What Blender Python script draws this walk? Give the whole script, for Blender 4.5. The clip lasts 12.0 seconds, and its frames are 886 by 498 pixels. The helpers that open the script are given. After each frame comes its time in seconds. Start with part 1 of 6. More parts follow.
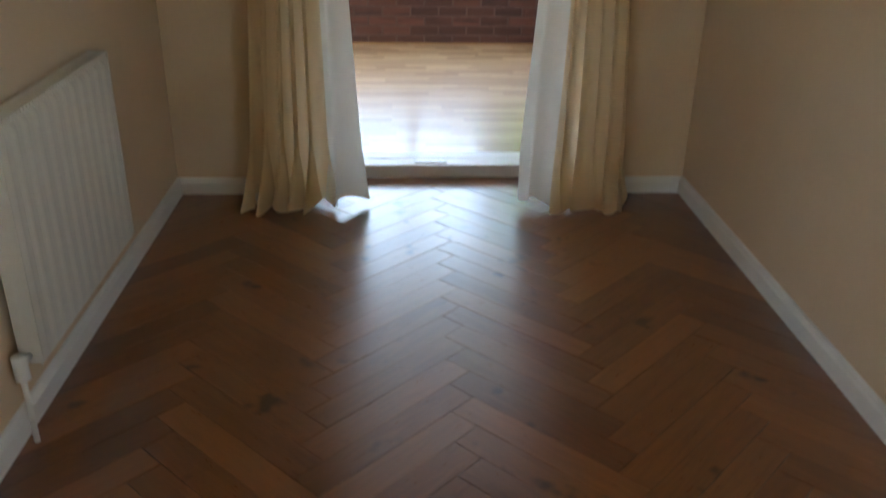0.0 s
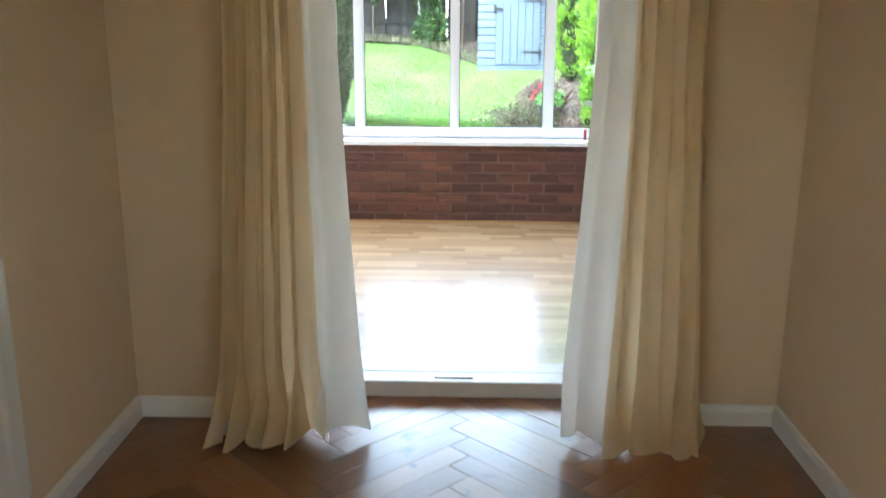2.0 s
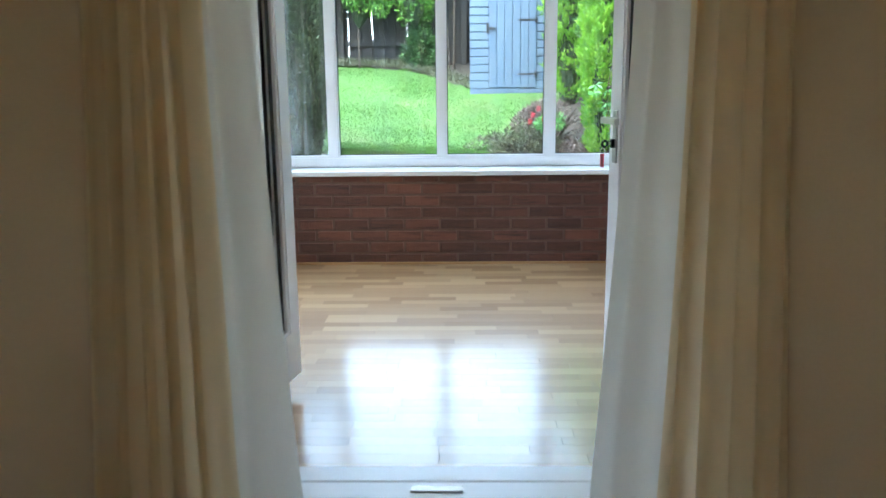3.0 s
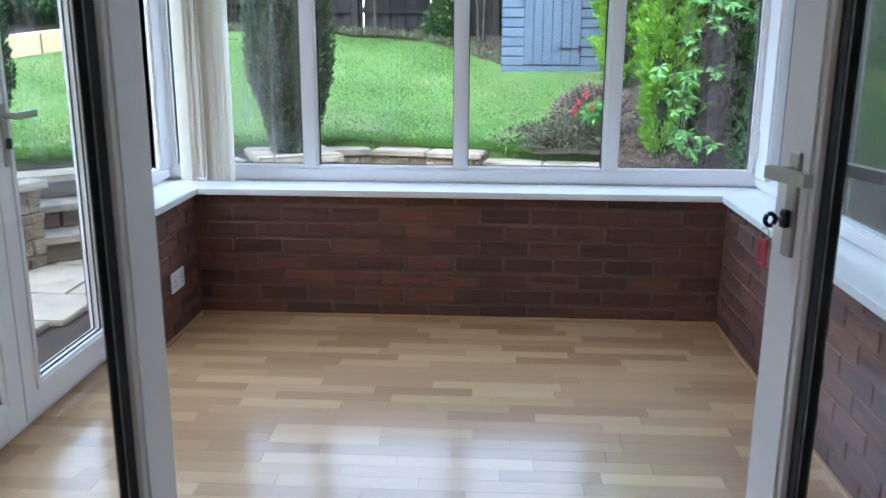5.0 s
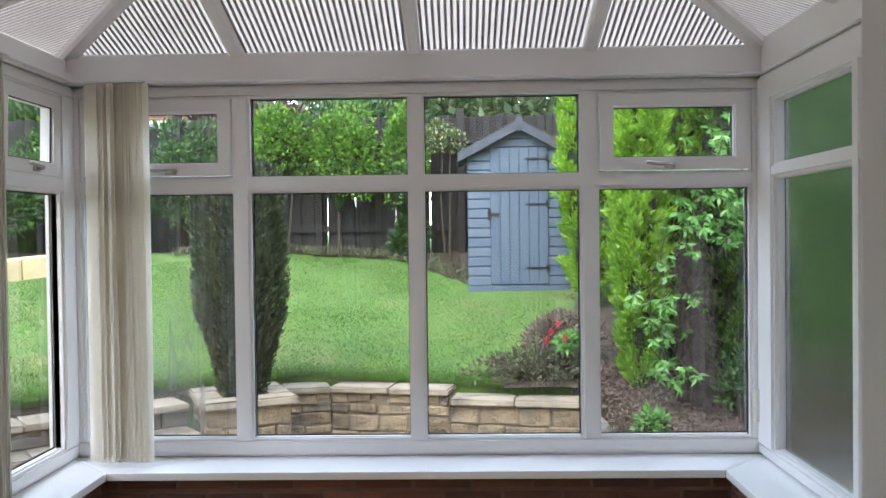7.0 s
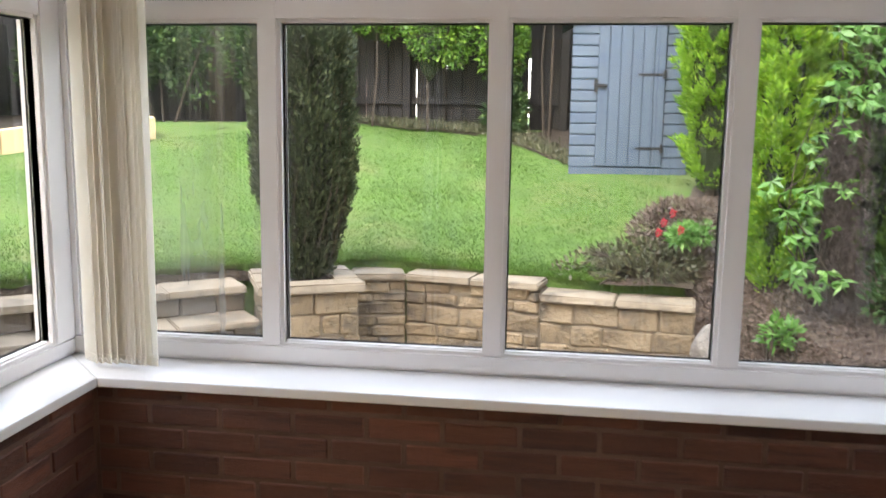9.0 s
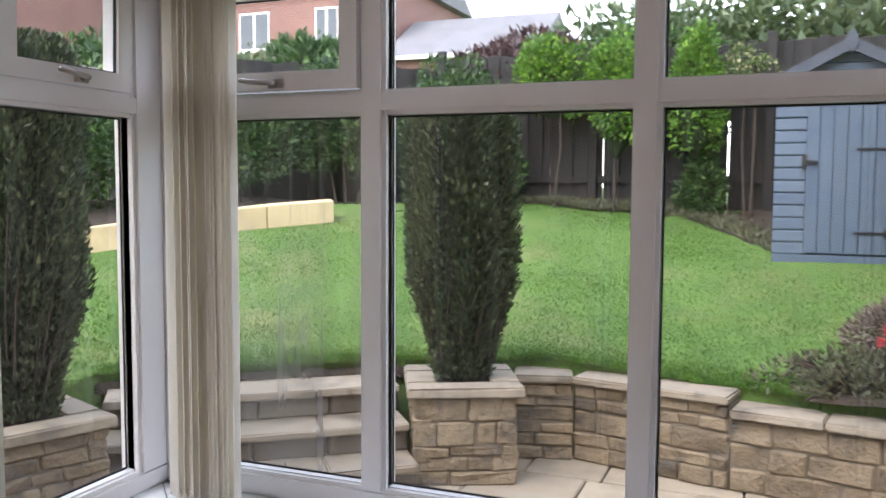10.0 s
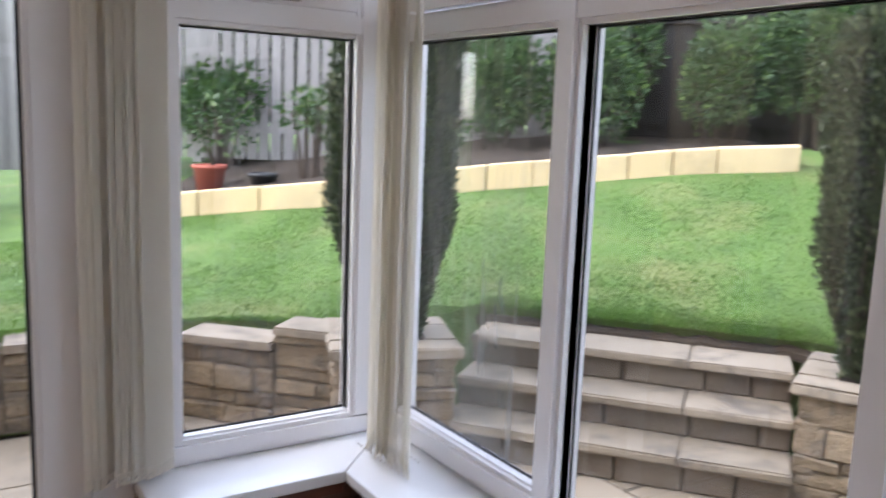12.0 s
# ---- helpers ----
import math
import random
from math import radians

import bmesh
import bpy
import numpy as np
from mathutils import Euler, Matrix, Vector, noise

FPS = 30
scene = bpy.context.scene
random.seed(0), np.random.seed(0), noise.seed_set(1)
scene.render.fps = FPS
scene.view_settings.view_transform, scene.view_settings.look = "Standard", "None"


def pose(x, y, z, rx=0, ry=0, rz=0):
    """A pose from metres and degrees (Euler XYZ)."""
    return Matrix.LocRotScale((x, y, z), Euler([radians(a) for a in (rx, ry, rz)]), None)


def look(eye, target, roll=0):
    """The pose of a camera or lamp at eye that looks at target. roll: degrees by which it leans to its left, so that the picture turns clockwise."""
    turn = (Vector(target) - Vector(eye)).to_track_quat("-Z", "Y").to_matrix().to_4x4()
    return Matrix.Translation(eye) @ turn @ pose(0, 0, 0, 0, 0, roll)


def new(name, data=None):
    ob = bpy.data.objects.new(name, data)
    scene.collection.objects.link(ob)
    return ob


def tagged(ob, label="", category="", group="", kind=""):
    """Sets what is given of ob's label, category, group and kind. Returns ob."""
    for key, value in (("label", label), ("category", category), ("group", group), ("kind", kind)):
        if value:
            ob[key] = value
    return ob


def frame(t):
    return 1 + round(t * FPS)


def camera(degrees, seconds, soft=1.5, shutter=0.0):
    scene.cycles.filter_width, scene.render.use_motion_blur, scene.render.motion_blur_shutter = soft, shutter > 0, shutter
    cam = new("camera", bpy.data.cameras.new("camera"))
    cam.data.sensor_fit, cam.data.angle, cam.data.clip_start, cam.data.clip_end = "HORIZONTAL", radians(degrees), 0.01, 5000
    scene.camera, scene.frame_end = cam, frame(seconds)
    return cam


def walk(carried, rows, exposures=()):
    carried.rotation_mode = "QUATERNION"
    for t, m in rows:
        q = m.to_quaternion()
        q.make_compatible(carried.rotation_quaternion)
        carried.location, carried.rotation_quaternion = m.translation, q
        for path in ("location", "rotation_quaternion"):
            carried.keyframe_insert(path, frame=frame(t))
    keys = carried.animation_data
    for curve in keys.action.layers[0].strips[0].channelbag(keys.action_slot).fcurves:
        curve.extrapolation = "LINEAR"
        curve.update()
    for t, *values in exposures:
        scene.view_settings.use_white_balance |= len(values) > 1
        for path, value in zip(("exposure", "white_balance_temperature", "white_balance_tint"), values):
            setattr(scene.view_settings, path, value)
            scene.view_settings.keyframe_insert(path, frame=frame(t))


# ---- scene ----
cam = camera(55.1, 12.0, 1.5, 0.4)
PATH = [
    (0, (-0.089, -3.616, 1.393), (0.009, -1.804, 0.552), 0.9),
    (0.5, (0.005, -3.456, 1.268), (0.054, -1.71, 0.295), -0.5),
    (1, (0.064, -3.313, 1.275), (0.077, -1.509, 0.413), -1.0),
    (1.5, (0.074, -3.058, 1.326), (0.066, -1.155, 0.712), 0.3),
    (2, (0.083, -2.815, 1.339), (0.037, -0.876, 0.852), 0.3),
    (2.5, (0.082, -2.38, 1.253), (0.045, -0.425, 0.832), -0.5),
    (3, (0.126, -1.968, 1.241), (0.085, -0.013, 0.819), -0.6),
    (3.2, (0.139, -1.741, 1.239), (0.087, 0.214, 0.819), 0.7),
    (4.8, (0.131, -0.53, 1.282), (0.041, 1.407, 0.794), -0.0),
    (5, (0.145, -0.401, 1.278), (0.041, 1.535, 0.787), 0.3),
    (5.5, (0.148, -0.059, 1.321), (0.086, 1.894, 0.895), -0.2),
    (6, (0.165, 0.092, 1.395), (0.156, 2.074, 1.128), -0.4),
    (6.5, (0.177, 0.094, 1.458), (0.16, 2.093, 1.381), -0.5),
    (6.7, (0.189, 0.1, 1.492), (0.159, 2.1, 1.463), -0.6),
    (8.3, (0.195, 0.594, 1.404), (0.031, 2.57, 1.137), -0.4),
    (8.5, (0.243, 0.704, 1.377), (0.025, 2.667, 1.062), -0.2),
    (9, (0.203, 1.001, 1.392), (-0.068, 2.958, 1.084), 0.8),
    (9.5, (0.261, 1.251, 1.462), (-0.252, 3.174, 1.269), -0.9),
    (10, (0.297, 1.532, 1.48), (-0.434, 3.389, 1.334), 0.3),
    (10.5, (0.327, 1.754, 1.459), (-0.525, 3.552, 1.251), 0.8),
    (11, (0.378, 1.996, 1.5), (-0.657, 3.695, 1.296), 0.1),
    (11.5, (0.486, 2.226, 1.487), (-0.884, 3.667, 1.272), 1.1),
    (11.8, (0.574, 2.355, 1.482), (-0.988, 3.574, 1.209), 2.1),
    (12, (0.626, 2.398, 1.479), (-1.027, 3.48, 1.17), 2.2),
]
EXPOSURES = [(0.0, 4.2, 5700, 4), (0.5, 4.75, 6100, 8), (1.0, 5.25, 6200, 10), (1.5, 5.1, 6000, 8), (2.0, 4.8, 5600, 0), (2.5, 4.4, 5350, -3), (3.2, 4.0, 5200, -4), (4.8, 3.55, 5150, 4),
             (5.5, 3.42, 5550, 3), (6.0, 3.35, 5650, 5), (6.6, 3.1, 5900, 6), (8.3, 3.32, 6450, 11), (9.0, 3.32, 6800, 11), (9.5, 3.02, 7000, 12), (10.0, 2.78, 6300, 14), (10.5, 2.66, 6100, 15), (11.5, 2.62, 6150, 16), (12.0, 2.95, 6150, 16)]
walk(cam, [(t, look(eye, target, roll)) for t, eye, target, roll in PATH], EXPOSURES)

# ---------------------------------------------------------------- world, sun, exposure
world = bpy.data.worlds.new("overcast_sky")
scene.world = world
world.use_nodes = True
wn = world.node_tree.nodes
sky = wn.new("ShaderNodeTexSky")
sky.sky_type = "NISHITA"
sky.sun_disc = False
sky.sun_elevation, sky.sun_rotation = radians(48), radians(200)
sky.air_density, sky.dust_density, sky.ozone_density = 1.0, 1.0, 1.0
hsv = wn.new("ShaderNodeHueSaturation")
hsv.inputs["Saturation"].default_value = 0.45
world.node_tree.links.new(sky.outputs[0], hsv.inputs["Color"])
world.node_tree.links.new(hsv.outputs[0], wn["Background"].inputs[0])
wn["Background"].inputs[1].default_value = 0.15

sun_data = bpy.data.lights.new("sun", "SUN")
sun_data.energy, sun_data.angle, sun_data.color = 0.22, radians(40), (1.0, 0.98, 0.95)
sun = new("sun", sun_data)
sun.matrix_world = look((-4, -10, 14), (0, 0, 0))

# ---------------------------------------------------------------- materials


def nodes_of(name):
    m = bpy.data.materials.new(name)
    m.use_nodes = True
    nt = m.node_tree
    return m, nt, nt.nodes["Principled BSDF"], nt.nodes["Material Output"]


def link(nt, a, b):
    nt.links.new(a, b)


def mixed(nt, fac, a, b, mode="MIX"):
    n = nt.nodes.new("ShaderNodeMix")
    n.data_type, n.blend_type = "RGBA", mode
    for sock, v in ((n.inputs[0], fac), (n.inputs[6], a), (n.inputs[7], b)):
        if isinstance(v, (int, float)):
            sock.default_value = v
        elif isinstance(v, tuple):
            sock.default_value = (*v, 1)
        else:
            link(nt, v, sock)
    return n.outputs[2]


def coords(nt, scale=(1, 1, 1), shift=True):
    """Object coordinates in metres, moved by a random amount for each object."""
    tc = nt.nodes.new("ShaderNodeTexCoord")
    mp = nt.nodes.new("ShaderNodeMapping")
    mp.inputs["Scale"].default_value = scale
    link(nt, tc.outputs["Object"], mp.inputs["Vector"])
    if shift:
        oi = nt.nodes.new("ShaderNodeObjectInfo")
        mul = nt.nodes.new("ShaderNodeMath")
        mul.operation = "MULTIPLY"
        mul.inputs[1].default_value = 37.0
        link(nt, oi.outputs["Random"], mul.inputs[0])
        link(nt, mul.outputs[0], mp.inputs["Location"])
    return mp.outputs[0]


def noise_of(nt, vec, scale, detail=4, rough=0.6, distortion=0.0):
    n = nt.nodes.new("ShaderNodeTexNoise")
    n.inputs["Scale"].default_value, n.inputs["Detail"].default_value = scale, detail
    n.inputs["Roughness"].default_value, n.inputs["Distortion"].default_value = rough, distortion
    link(nt, vec, n.inputs["Vector"])
    return n.outputs[0]


def ramp(nt, fac, *stops):
    n = nt.nodes.new("ShaderNodeValToRGB")
    while len(n.color_ramp.elements) < len(stops):
        n.color_ramp.elements.new(0.5)
    for e, (p, c) in zip(n.color_ramp.elements, stops):
        e.position, e.color = p, (*c, 1) if isinstance(c, tuple) else (c, c, c, 1)
    link(nt, fac, n.inputs[0])
    return n.outputs[0]


def bump(nt, bsdf, height, strength, distance=0.002):
    b = nt.nodes.new("ShaderNodeBump")
    b.inputs["Strength"].default_value, b.inputs["Distance"].default_value = strength, distance
    link(nt, height, b.inputs["Height"])
    link(nt, b.outputs[0], bsdf.inputs["Normal"])


def surface(name, low, high, rough=0.5, coarse=2.0, fine=60.0, relief=0.15, depth=0.002, metal=0.0, scale=(1, 1, 1), stain=None, stain_scale=1.2, per="", spread=0.5, detail=5):
    """A worn surface: colour between low and high by two sizes of noise, a stain if given, and fine relief.
    per: 'object' or 'island' adds a colour step from piece to piece."""
    m, nt, bsdf, _ = nodes_of(name)
    vec = coords(nt, scale)
    big, small = noise_of(nt, vec, coarse, 3), noise_of(nt, vec, fine, detail)
    fac = mixed(nt, 0.45, big, small)
    fac = ramp(nt, fac, (0.32, 0.0), (0.68, 1.0))
    if per:
        src = nt.nodes.new("ShaderNodeObjectInfo" if per == "object" else "ShaderNodeNewGeometry")
        fac = mixed(nt, spread, fac, src.outputs["Random" if per == "object" else "Random Per Island"])
    col = mixed(nt, fac, low, high)
    if stain:
        s = ramp(nt, noise_of(nt, vec, stain_scale, 6, 0.7), (0.5, 0.0), (0.68, 1.0))
        col = mixed(nt, s, col, stain)
    link(nt, col, bsdf.inputs["Base Color"])
    spread_r = 0.08 if relief > 0.03 else 0.02
    r = ramp(nt, small, (0.3, max(rough - spread_r, 0.02)), (0.7, min(rough + spread_r, 1.0)))
    link(nt, r, bsdf.inputs["Roughness"])
    bsdf.inputs["Metallic"].default_value = metal
    if relief > 0.03:
        bump(nt, bsdf, small, relief, depth)
    return m


def wood(name, low, high, rough, along="x", grain=1.0, per="object", knots=None, coat=0.0, step=0.5):
    """Planed timber with its grain along one axis, a tone of its own for each piece."""
    m, nt, bsdf, _ = nodes_of(name)
    sc = {"x": (2.2, 22, 22), "y": (22, 2.2, 22), "z": (22, 22, 2.2)}[along]
    vec = coords(nt, tuple(v * grain for v in sc))
    g = noise_of(nt, vec, 1.4, 6, 0.65, 1.3)
    f = noise_of(nt, vec, 7.0, 4, 0.6, 0.4)
    fac = ramp(nt, mixed(nt, 0.3, g, f), (0.2, 0.0), (0.8, 1.0))
    src = nt.nodes.new("ShaderNodeObjectInfo" if per == "object" else "ShaderNodeNewGeometry")
    fac = mixed(nt, step, fac, src.outputs["Random" if per == "object" else "Random Per Island"])
    col = mixed(nt, fac, low, high)
    if knots:
        k = ramp(nt, noise_of(nt, coords(nt, (5, 5, 5)), 1.6, 2), (0.66, 0.0), (0.76, 1.0))
        col = mixed(nt, k, col, knots)
    link(nt, col, bsdf.inputs["Base Color"])
    link(nt, ramp(nt, f, (0.3, max(rough - 0.05, 0.03)), (0.7, rough + 0.07)), bsdf.inputs["Roughness"])
    bsdf.inputs["Coat Weight"].default_value = coat
    bsdf.inputs["Coat Roughness"].default_value = 0.17 if coat > 0.92 else 0.21
    bump(nt, bsdf, g, 0.12, 0.0012)
    return m


def glass_of(name, dirt):
    """A clear pane: sees through, mirrors by its Fresnel, and carries wiped smears and haze."""
    m, nt, bsdf, out = nodes_of(name)
    nt.nodes.remove(bsdf)
    clear, gloss, haze = (nt.nodes.new("ShaderNodeBsdf" + k) for k in ("Transparent", "Glossy", "Diffuse"))
    clear.inputs[0].default_value = (0.97, 0.98, 0.975, 1)
    gloss.inputs["Roughness"].default_value = 0.01
    haze.inputs[0].default_value = (0.8, 0.85, 0.86, 1)
    fr = nt.nodes.new("ShaderNodeLayerWeight")
    fr.inputs[0].default_value = 0.5
    pw = nt.nodes.new("ShaderNodeMath")
    pw.operation = "POWER"
    pw.inputs[1].default_value = 4.5
    link(nt, fr.outputs["Facing"], pw.inputs[0])
    ga = nt.nodes.new("ShaderNodeMath")
    ga.operation = "MULTIPLY_ADD"
    ga.inputs[1].default_value, ga.inputs[2].default_value = 0.85, 0.06
    link(nt, pw.outputs[0], ga.inputs[0])
    vec = coords(nt, (1, 1, 0.55))
    cloud = ramp(nt, noise_of(nt, vec, 1.7, 5, 0.62, 0.6), (0.5, 0.0), (0.75, dirt))
    streak = ramp(nt, noise_of(nt, coords(nt, (13, 13, 0.5)), 1.0, 4), (0.52, 0.0), (0.78, dirt * 0.95))
    amount = mixed(nt, 1.0, cloud, streak, "ADD")
    a, b = nt.nodes.new("ShaderNodeMixShader"), nt.nodes.new("ShaderNodeMixShader")
    link(nt, amount, a.inputs[0])
    link(nt, clear.outputs[0], a.inputs[1])
    link(nt, haze.outputs[0], a.inputs[2])
    link(nt, ga.outputs[0], b.inputs[0])
    link(nt, a.outputs[0], b.inputs[1])
    link(nt, gloss.outputs[0], b.inputs[2])
    link(nt, b.outputs[0], out.inputs[0])
    return m


def cloth_of(name, low, high, through_light):
    m, nt, bsdf, out = nodes_of(name)
    vec = coords(nt, (1, 1, 1))
    weave = noise_of(nt, coords(nt, (700, 700, 500)), 1.0, 2)
    slow = noise_of(nt, vec, 3.0, 4)
    col = mixed(nt, ramp(nt, mixed(nt, 0.35, slow, weave), (0.3, 0.0), (0.7, 1.0)), low, high)
    link(nt, col, bsdf.inputs["Base Color"])
    bsdf.inputs["Roughness"].default_value = 0.75
    bsdf.inputs["Sheen Weight"].default_value = 0.25
    bump(nt, bsdf, weave, 0.25, 0.0006)
    tr = nt.nodes.new("ShaderNodeBsdfTranslucent")
    link(nt, col, tr.inputs[0])
    mx = nt.nodes.new("ShaderNodeMixShader")
    mx.inputs[0].default_value = through_light
    link(nt, bsdf.outputs[0], mx.inputs[1])
    link(nt, tr.outputs[0], mx.inputs[2])
    link(nt, mx.outputs[0], out.inputs[0])
    return m


def leaf_of(name, low, high, tip, through_light=0.3, rough=0.55, patches=(2.6, 2.6), own=0.5):
    """Foliage: each leaf its own tone, some light passing through."""
    m, nt, bsdf, out = nodes_of(name)
    geo = nt.nodes.new("ShaderNodeNewGeometry")
    patch = mixed(nt, 0.4, noise_of(nt, coords(nt, (1, 1, 1), False), patches[0], 4), noise_of(nt, coords(nt, (1, 1, 1), False), patches[1], 3))
    col = mixed(nt, mixed(nt, own, ramp(nt, patch, (0.35 if own > 0.4 else 0.43, 0.0), (0.65 if own > 0.4 else 0.57, 1.0)), geo.outputs["Random Per Island"]), low, high)
    bright = ramp(nt, geo.outputs["Random Per Island"], (0.8, 0.0), (1.0, 1.0))
    col = mixed(nt, bright, col, tip)
    link(nt, col, bsdf.inputs["Base Color"])
    bsdf.inputs["Roughness"].default_value = rough
    tr = nt.nodes.new("ShaderNodeBsdfTranslucent")
    link(nt, col, tr.inputs[0])
    mx = nt.nodes.new("ShaderNodeMixShader")
    mx.inputs[0].default_value = through_light
    link(nt, bsdf.outputs[0], mx.inputs[1])
    link(nt, tr.outputs[0], mx.inputs[2])
    link(nt, mx.outputs[0], out.inputs[0])
    return m


wall_paint = surface("magnolia_paint", (0.65, 0.48, 0.30), (0.70, 0.53, 0.35), 0.6, 1.2, 140, 0.12, 0.0015, stain=(0.63, 0.465, 0.29), stain_scale=0.8)
ceiling_paint = surface("ceiling_paint", (0.74, 0.72, 0.67), (0.79, 0.77, 0.73), 0.7, 1.5, 120, 0.1)


def plain(name, colour, rough):
    """Smooth factory-finished plastic or enamel."""
    m, nt, bsdf, _ = nodes_of(name)
    bsdf.inputs["Base Color"].default_value = (*colour, 1)
    bsdf.inputs["Roughness"].default_value = rough
    return m


gloss_white = plain("white_gloss_paint", (0.76, 0.73, 0.68), 0.3)
upvc = plain("white_upvc", (0.89, 0.865, 0.865), 0.28)
sill_white = plain("white_sill_board", (0.92, 0.92, 0.92), 0.2)
gasket = surface("black_rubber", (0.012, 0.012, 0.014), (0.025, 0.025, 0.028), 0.6, 4, 80, 0.05)
parquet_oak = wood("varnished_oak_block", (0.082, 0.027, 0.007), (0.31, 0.118, 0.033), 0.32, "x", 1.0, "object", (0.06, 0.021, 0.008), 0.85, 0.5)
parquet_rest = wood("varnished_oak_rest", (0.075, 0.027, 0.008), (0.23, 0.092, 0.030), 0.30, "x", 1.0, "island", (0.05, 0.02, 0.008), 0.3)
laminate_oak = wood("light_oak_strip", (0.35, 0.19, 0.075), (0.66, 0.44, 0.22), 0.45, "x", 1.0, "object", None, 0.93, 0.72)
laminate_rest = wood("light_oak_rest", (0.36, 0.20, 0.085), (0.56, 0.36, 0.18), 0.2, "x", 1.0, "island", None, 0.35)
floor_under = surface("dark_joint", (0.05, 0.022, 0.010), (0.07, 0.032, 0.015), 0.7)
laminate_under = surface("laminate_joint", (0.26, 0.15, 0.07), (0.30, 0.18, 0.08), 0.5)
brick_mat = surface("red_brick", (0.055, 0.021, 0.015), (0.235, 0.090, 0.054), 0.5, 9, 90, 0.8, 0.007, scale=(0.35, 1, 3.4), stain=(0.06, 0.025, 0.020), stain_scale=6, per="object", spread=0.65)
mortar_mat = surface("brick_mortar", (0.115, 0.066, 0.048), (0.215, 0.130, 0.098), 0.8, 7, 160, 0.6, 0.003)
stone_mat = surface("buff_walling_stone", (0.092, 0.068, 0.042), (0.37, 0.280, 0.175), 0.85, 7, 38, 1.0, 0.02, stain=(0.075, 0.064, 0.052), stain_scale=4.5, per="object", spread=0.3)
cap_mat = surface("buff_coping_slab", (0.20, 0.160, 0.112), (0.38, 0.312, 0.228), 0.8, 4, 60, 0.6, 0.006, stain=(0.12, 0.10, 0.078), stain_scale=4.5, per="object", spread=0.35)
paving_mat = surface("sandstone_paving", (0.25, 0.20, 0.14), (0.43, 0.35, 0.25), 0.75, 2.0, 50, 0.5, 0.005, stain=(0.24, 0.20, 0.15), stain_scale=2.2, per="object", spread=0.4)
# buff blocks darkened for weathering and for the shade below the treads
riser_mat = surface("weathered_shaded_riser", (0.075, 0.058, 0.042), (0.20, 0.158, 0.112), 0.85, 4, 50, 0.8, 0.01, per="object", spread=0.5)
wall_mortar = surface("stone_mortar", (0.13, 0.102, 0.072), (0.22, 0.178, 0.13), 0.95, 4, 70, 0.8, 0.006)
edging_mat = surface("yellow_edging_block", (0.60, 0.44, 0.22), (0.72, 0.57, 0.33), 0.85, 3, 60, 0.4, 0.004, stain=(0.45, 0.34, 0.20), per="object", spread=0.35)
soil_mat = surface("dark_soil", (0.028, 0.019, 0.012), (0.075, 0.052, 0.034), 0.95, 7, 60, 1.0, 0.03)
lawn_mat = surface("lawn_ground", (0.048, 0.100, 0.016), (0.12, 0.205, 0.036), 0.9, 3.5, 40, 0.8, 0.02, stain=(0.17, 0.19, 0.06), stain_scale=1.3, per="")
blade_mat = leaf_of("grass_blades", (0.052, 0.122, 0.013), (0.128, 0.245, 0.031), (0.19, 0.30, 0.07), 0.35, patches=(9.0, 1.3), own=0.3)
conifer_leaf = leaf_of("dark_conifer_sprays", (0.014, 0.026, 0.010), (0.055, 0.080, 0.028), (0.18, 0.21, 0.10), 0.15)
# near-black green of the solid cores, the shade deep in the foliage as colour
hedge_core = surface("hedge_shade_core", (0.010, 0.018, 0.005), (0.026, 0.042, 0.010), 0.95, 8, 40, 1.0, 0.03)
conifer_core = surface("conifer_shade_core", (0.010, 0.010, 0.007), (0.022, 0.02, 0.014), 0.95, 8, 40, 1.0, 0.02)
deep_leaf = leaf_of("deep_green_conifer_sprays", (0.035, 0.085, 0.012), (0.11, 0.21, 0.028), (0.22, 0.36, 0.06), 0.3)
hedge_leaf = leaf_of("bright_conifer_sprays", (0.11, 0.25, 0.016), (0.31, 0.52, 0.035), (0.50, 0.68, 0.08), 0.40)
fence_shrub_leaf = leaf_of("fence_shrub_leaves", (0.032, 0.092, 0.009), (0.13, 0.265, 0.022), (0.30, 0.46, 0.05), 0.33)
creeper_leaf = leaf_of("creeper_leaves", (0.07, 0.19, 0.03), (0.17, 0.36, 0.08), (0.30, 0.50, 0.15), 0.35, 0.4)
shrub_leaf = leaf_of("garden_shrub_leaves", (0.014, 0.040, 0.010), (0.052, 0.110, 0.023), (0.15, 0.23, 0.06), 0.25)
bramble_leaf = leaf_of("low_bush_leaves", (0.045, 0.05, 0.025), (0.12, 0.12, 0.06), (0.22, 0.20, 0.11), 0.2)
blossom_leaf = leaf_of("cream_blossom_leaves", (0.05, 0.09, 0.02), (0.14, 0.18, 0.05), (0.75, 0.66, 0.38), 0.25)
plum_leaf = leaf_of("plum_shrub_leaves", (0.045, 0.022, 0.022), (0.10, 0.055, 0.05), (0.16, 0.10, 0.08), 0.2)
tree_leaf = leaf_of("far_tree_leaves", (0.035, 0.06, 0.022), (0.10, 0.14, 0.05), (0.20, 0.23, 0.10), 0.3)
dead_dark = surface("dead_dark_twigs", (0.022, 0.016, 0.013), (0.105, 0.080, 0.068), 0.9, 10, 80, 0.5, per="island", spread=0.5)
dead_twig = surface("dead_brown_twigs", (0.075, 0.052, 0.042), (0.24, 0.18, 0.145), 0.9, 10, 80, 0.5, per="island", spread=0.5)
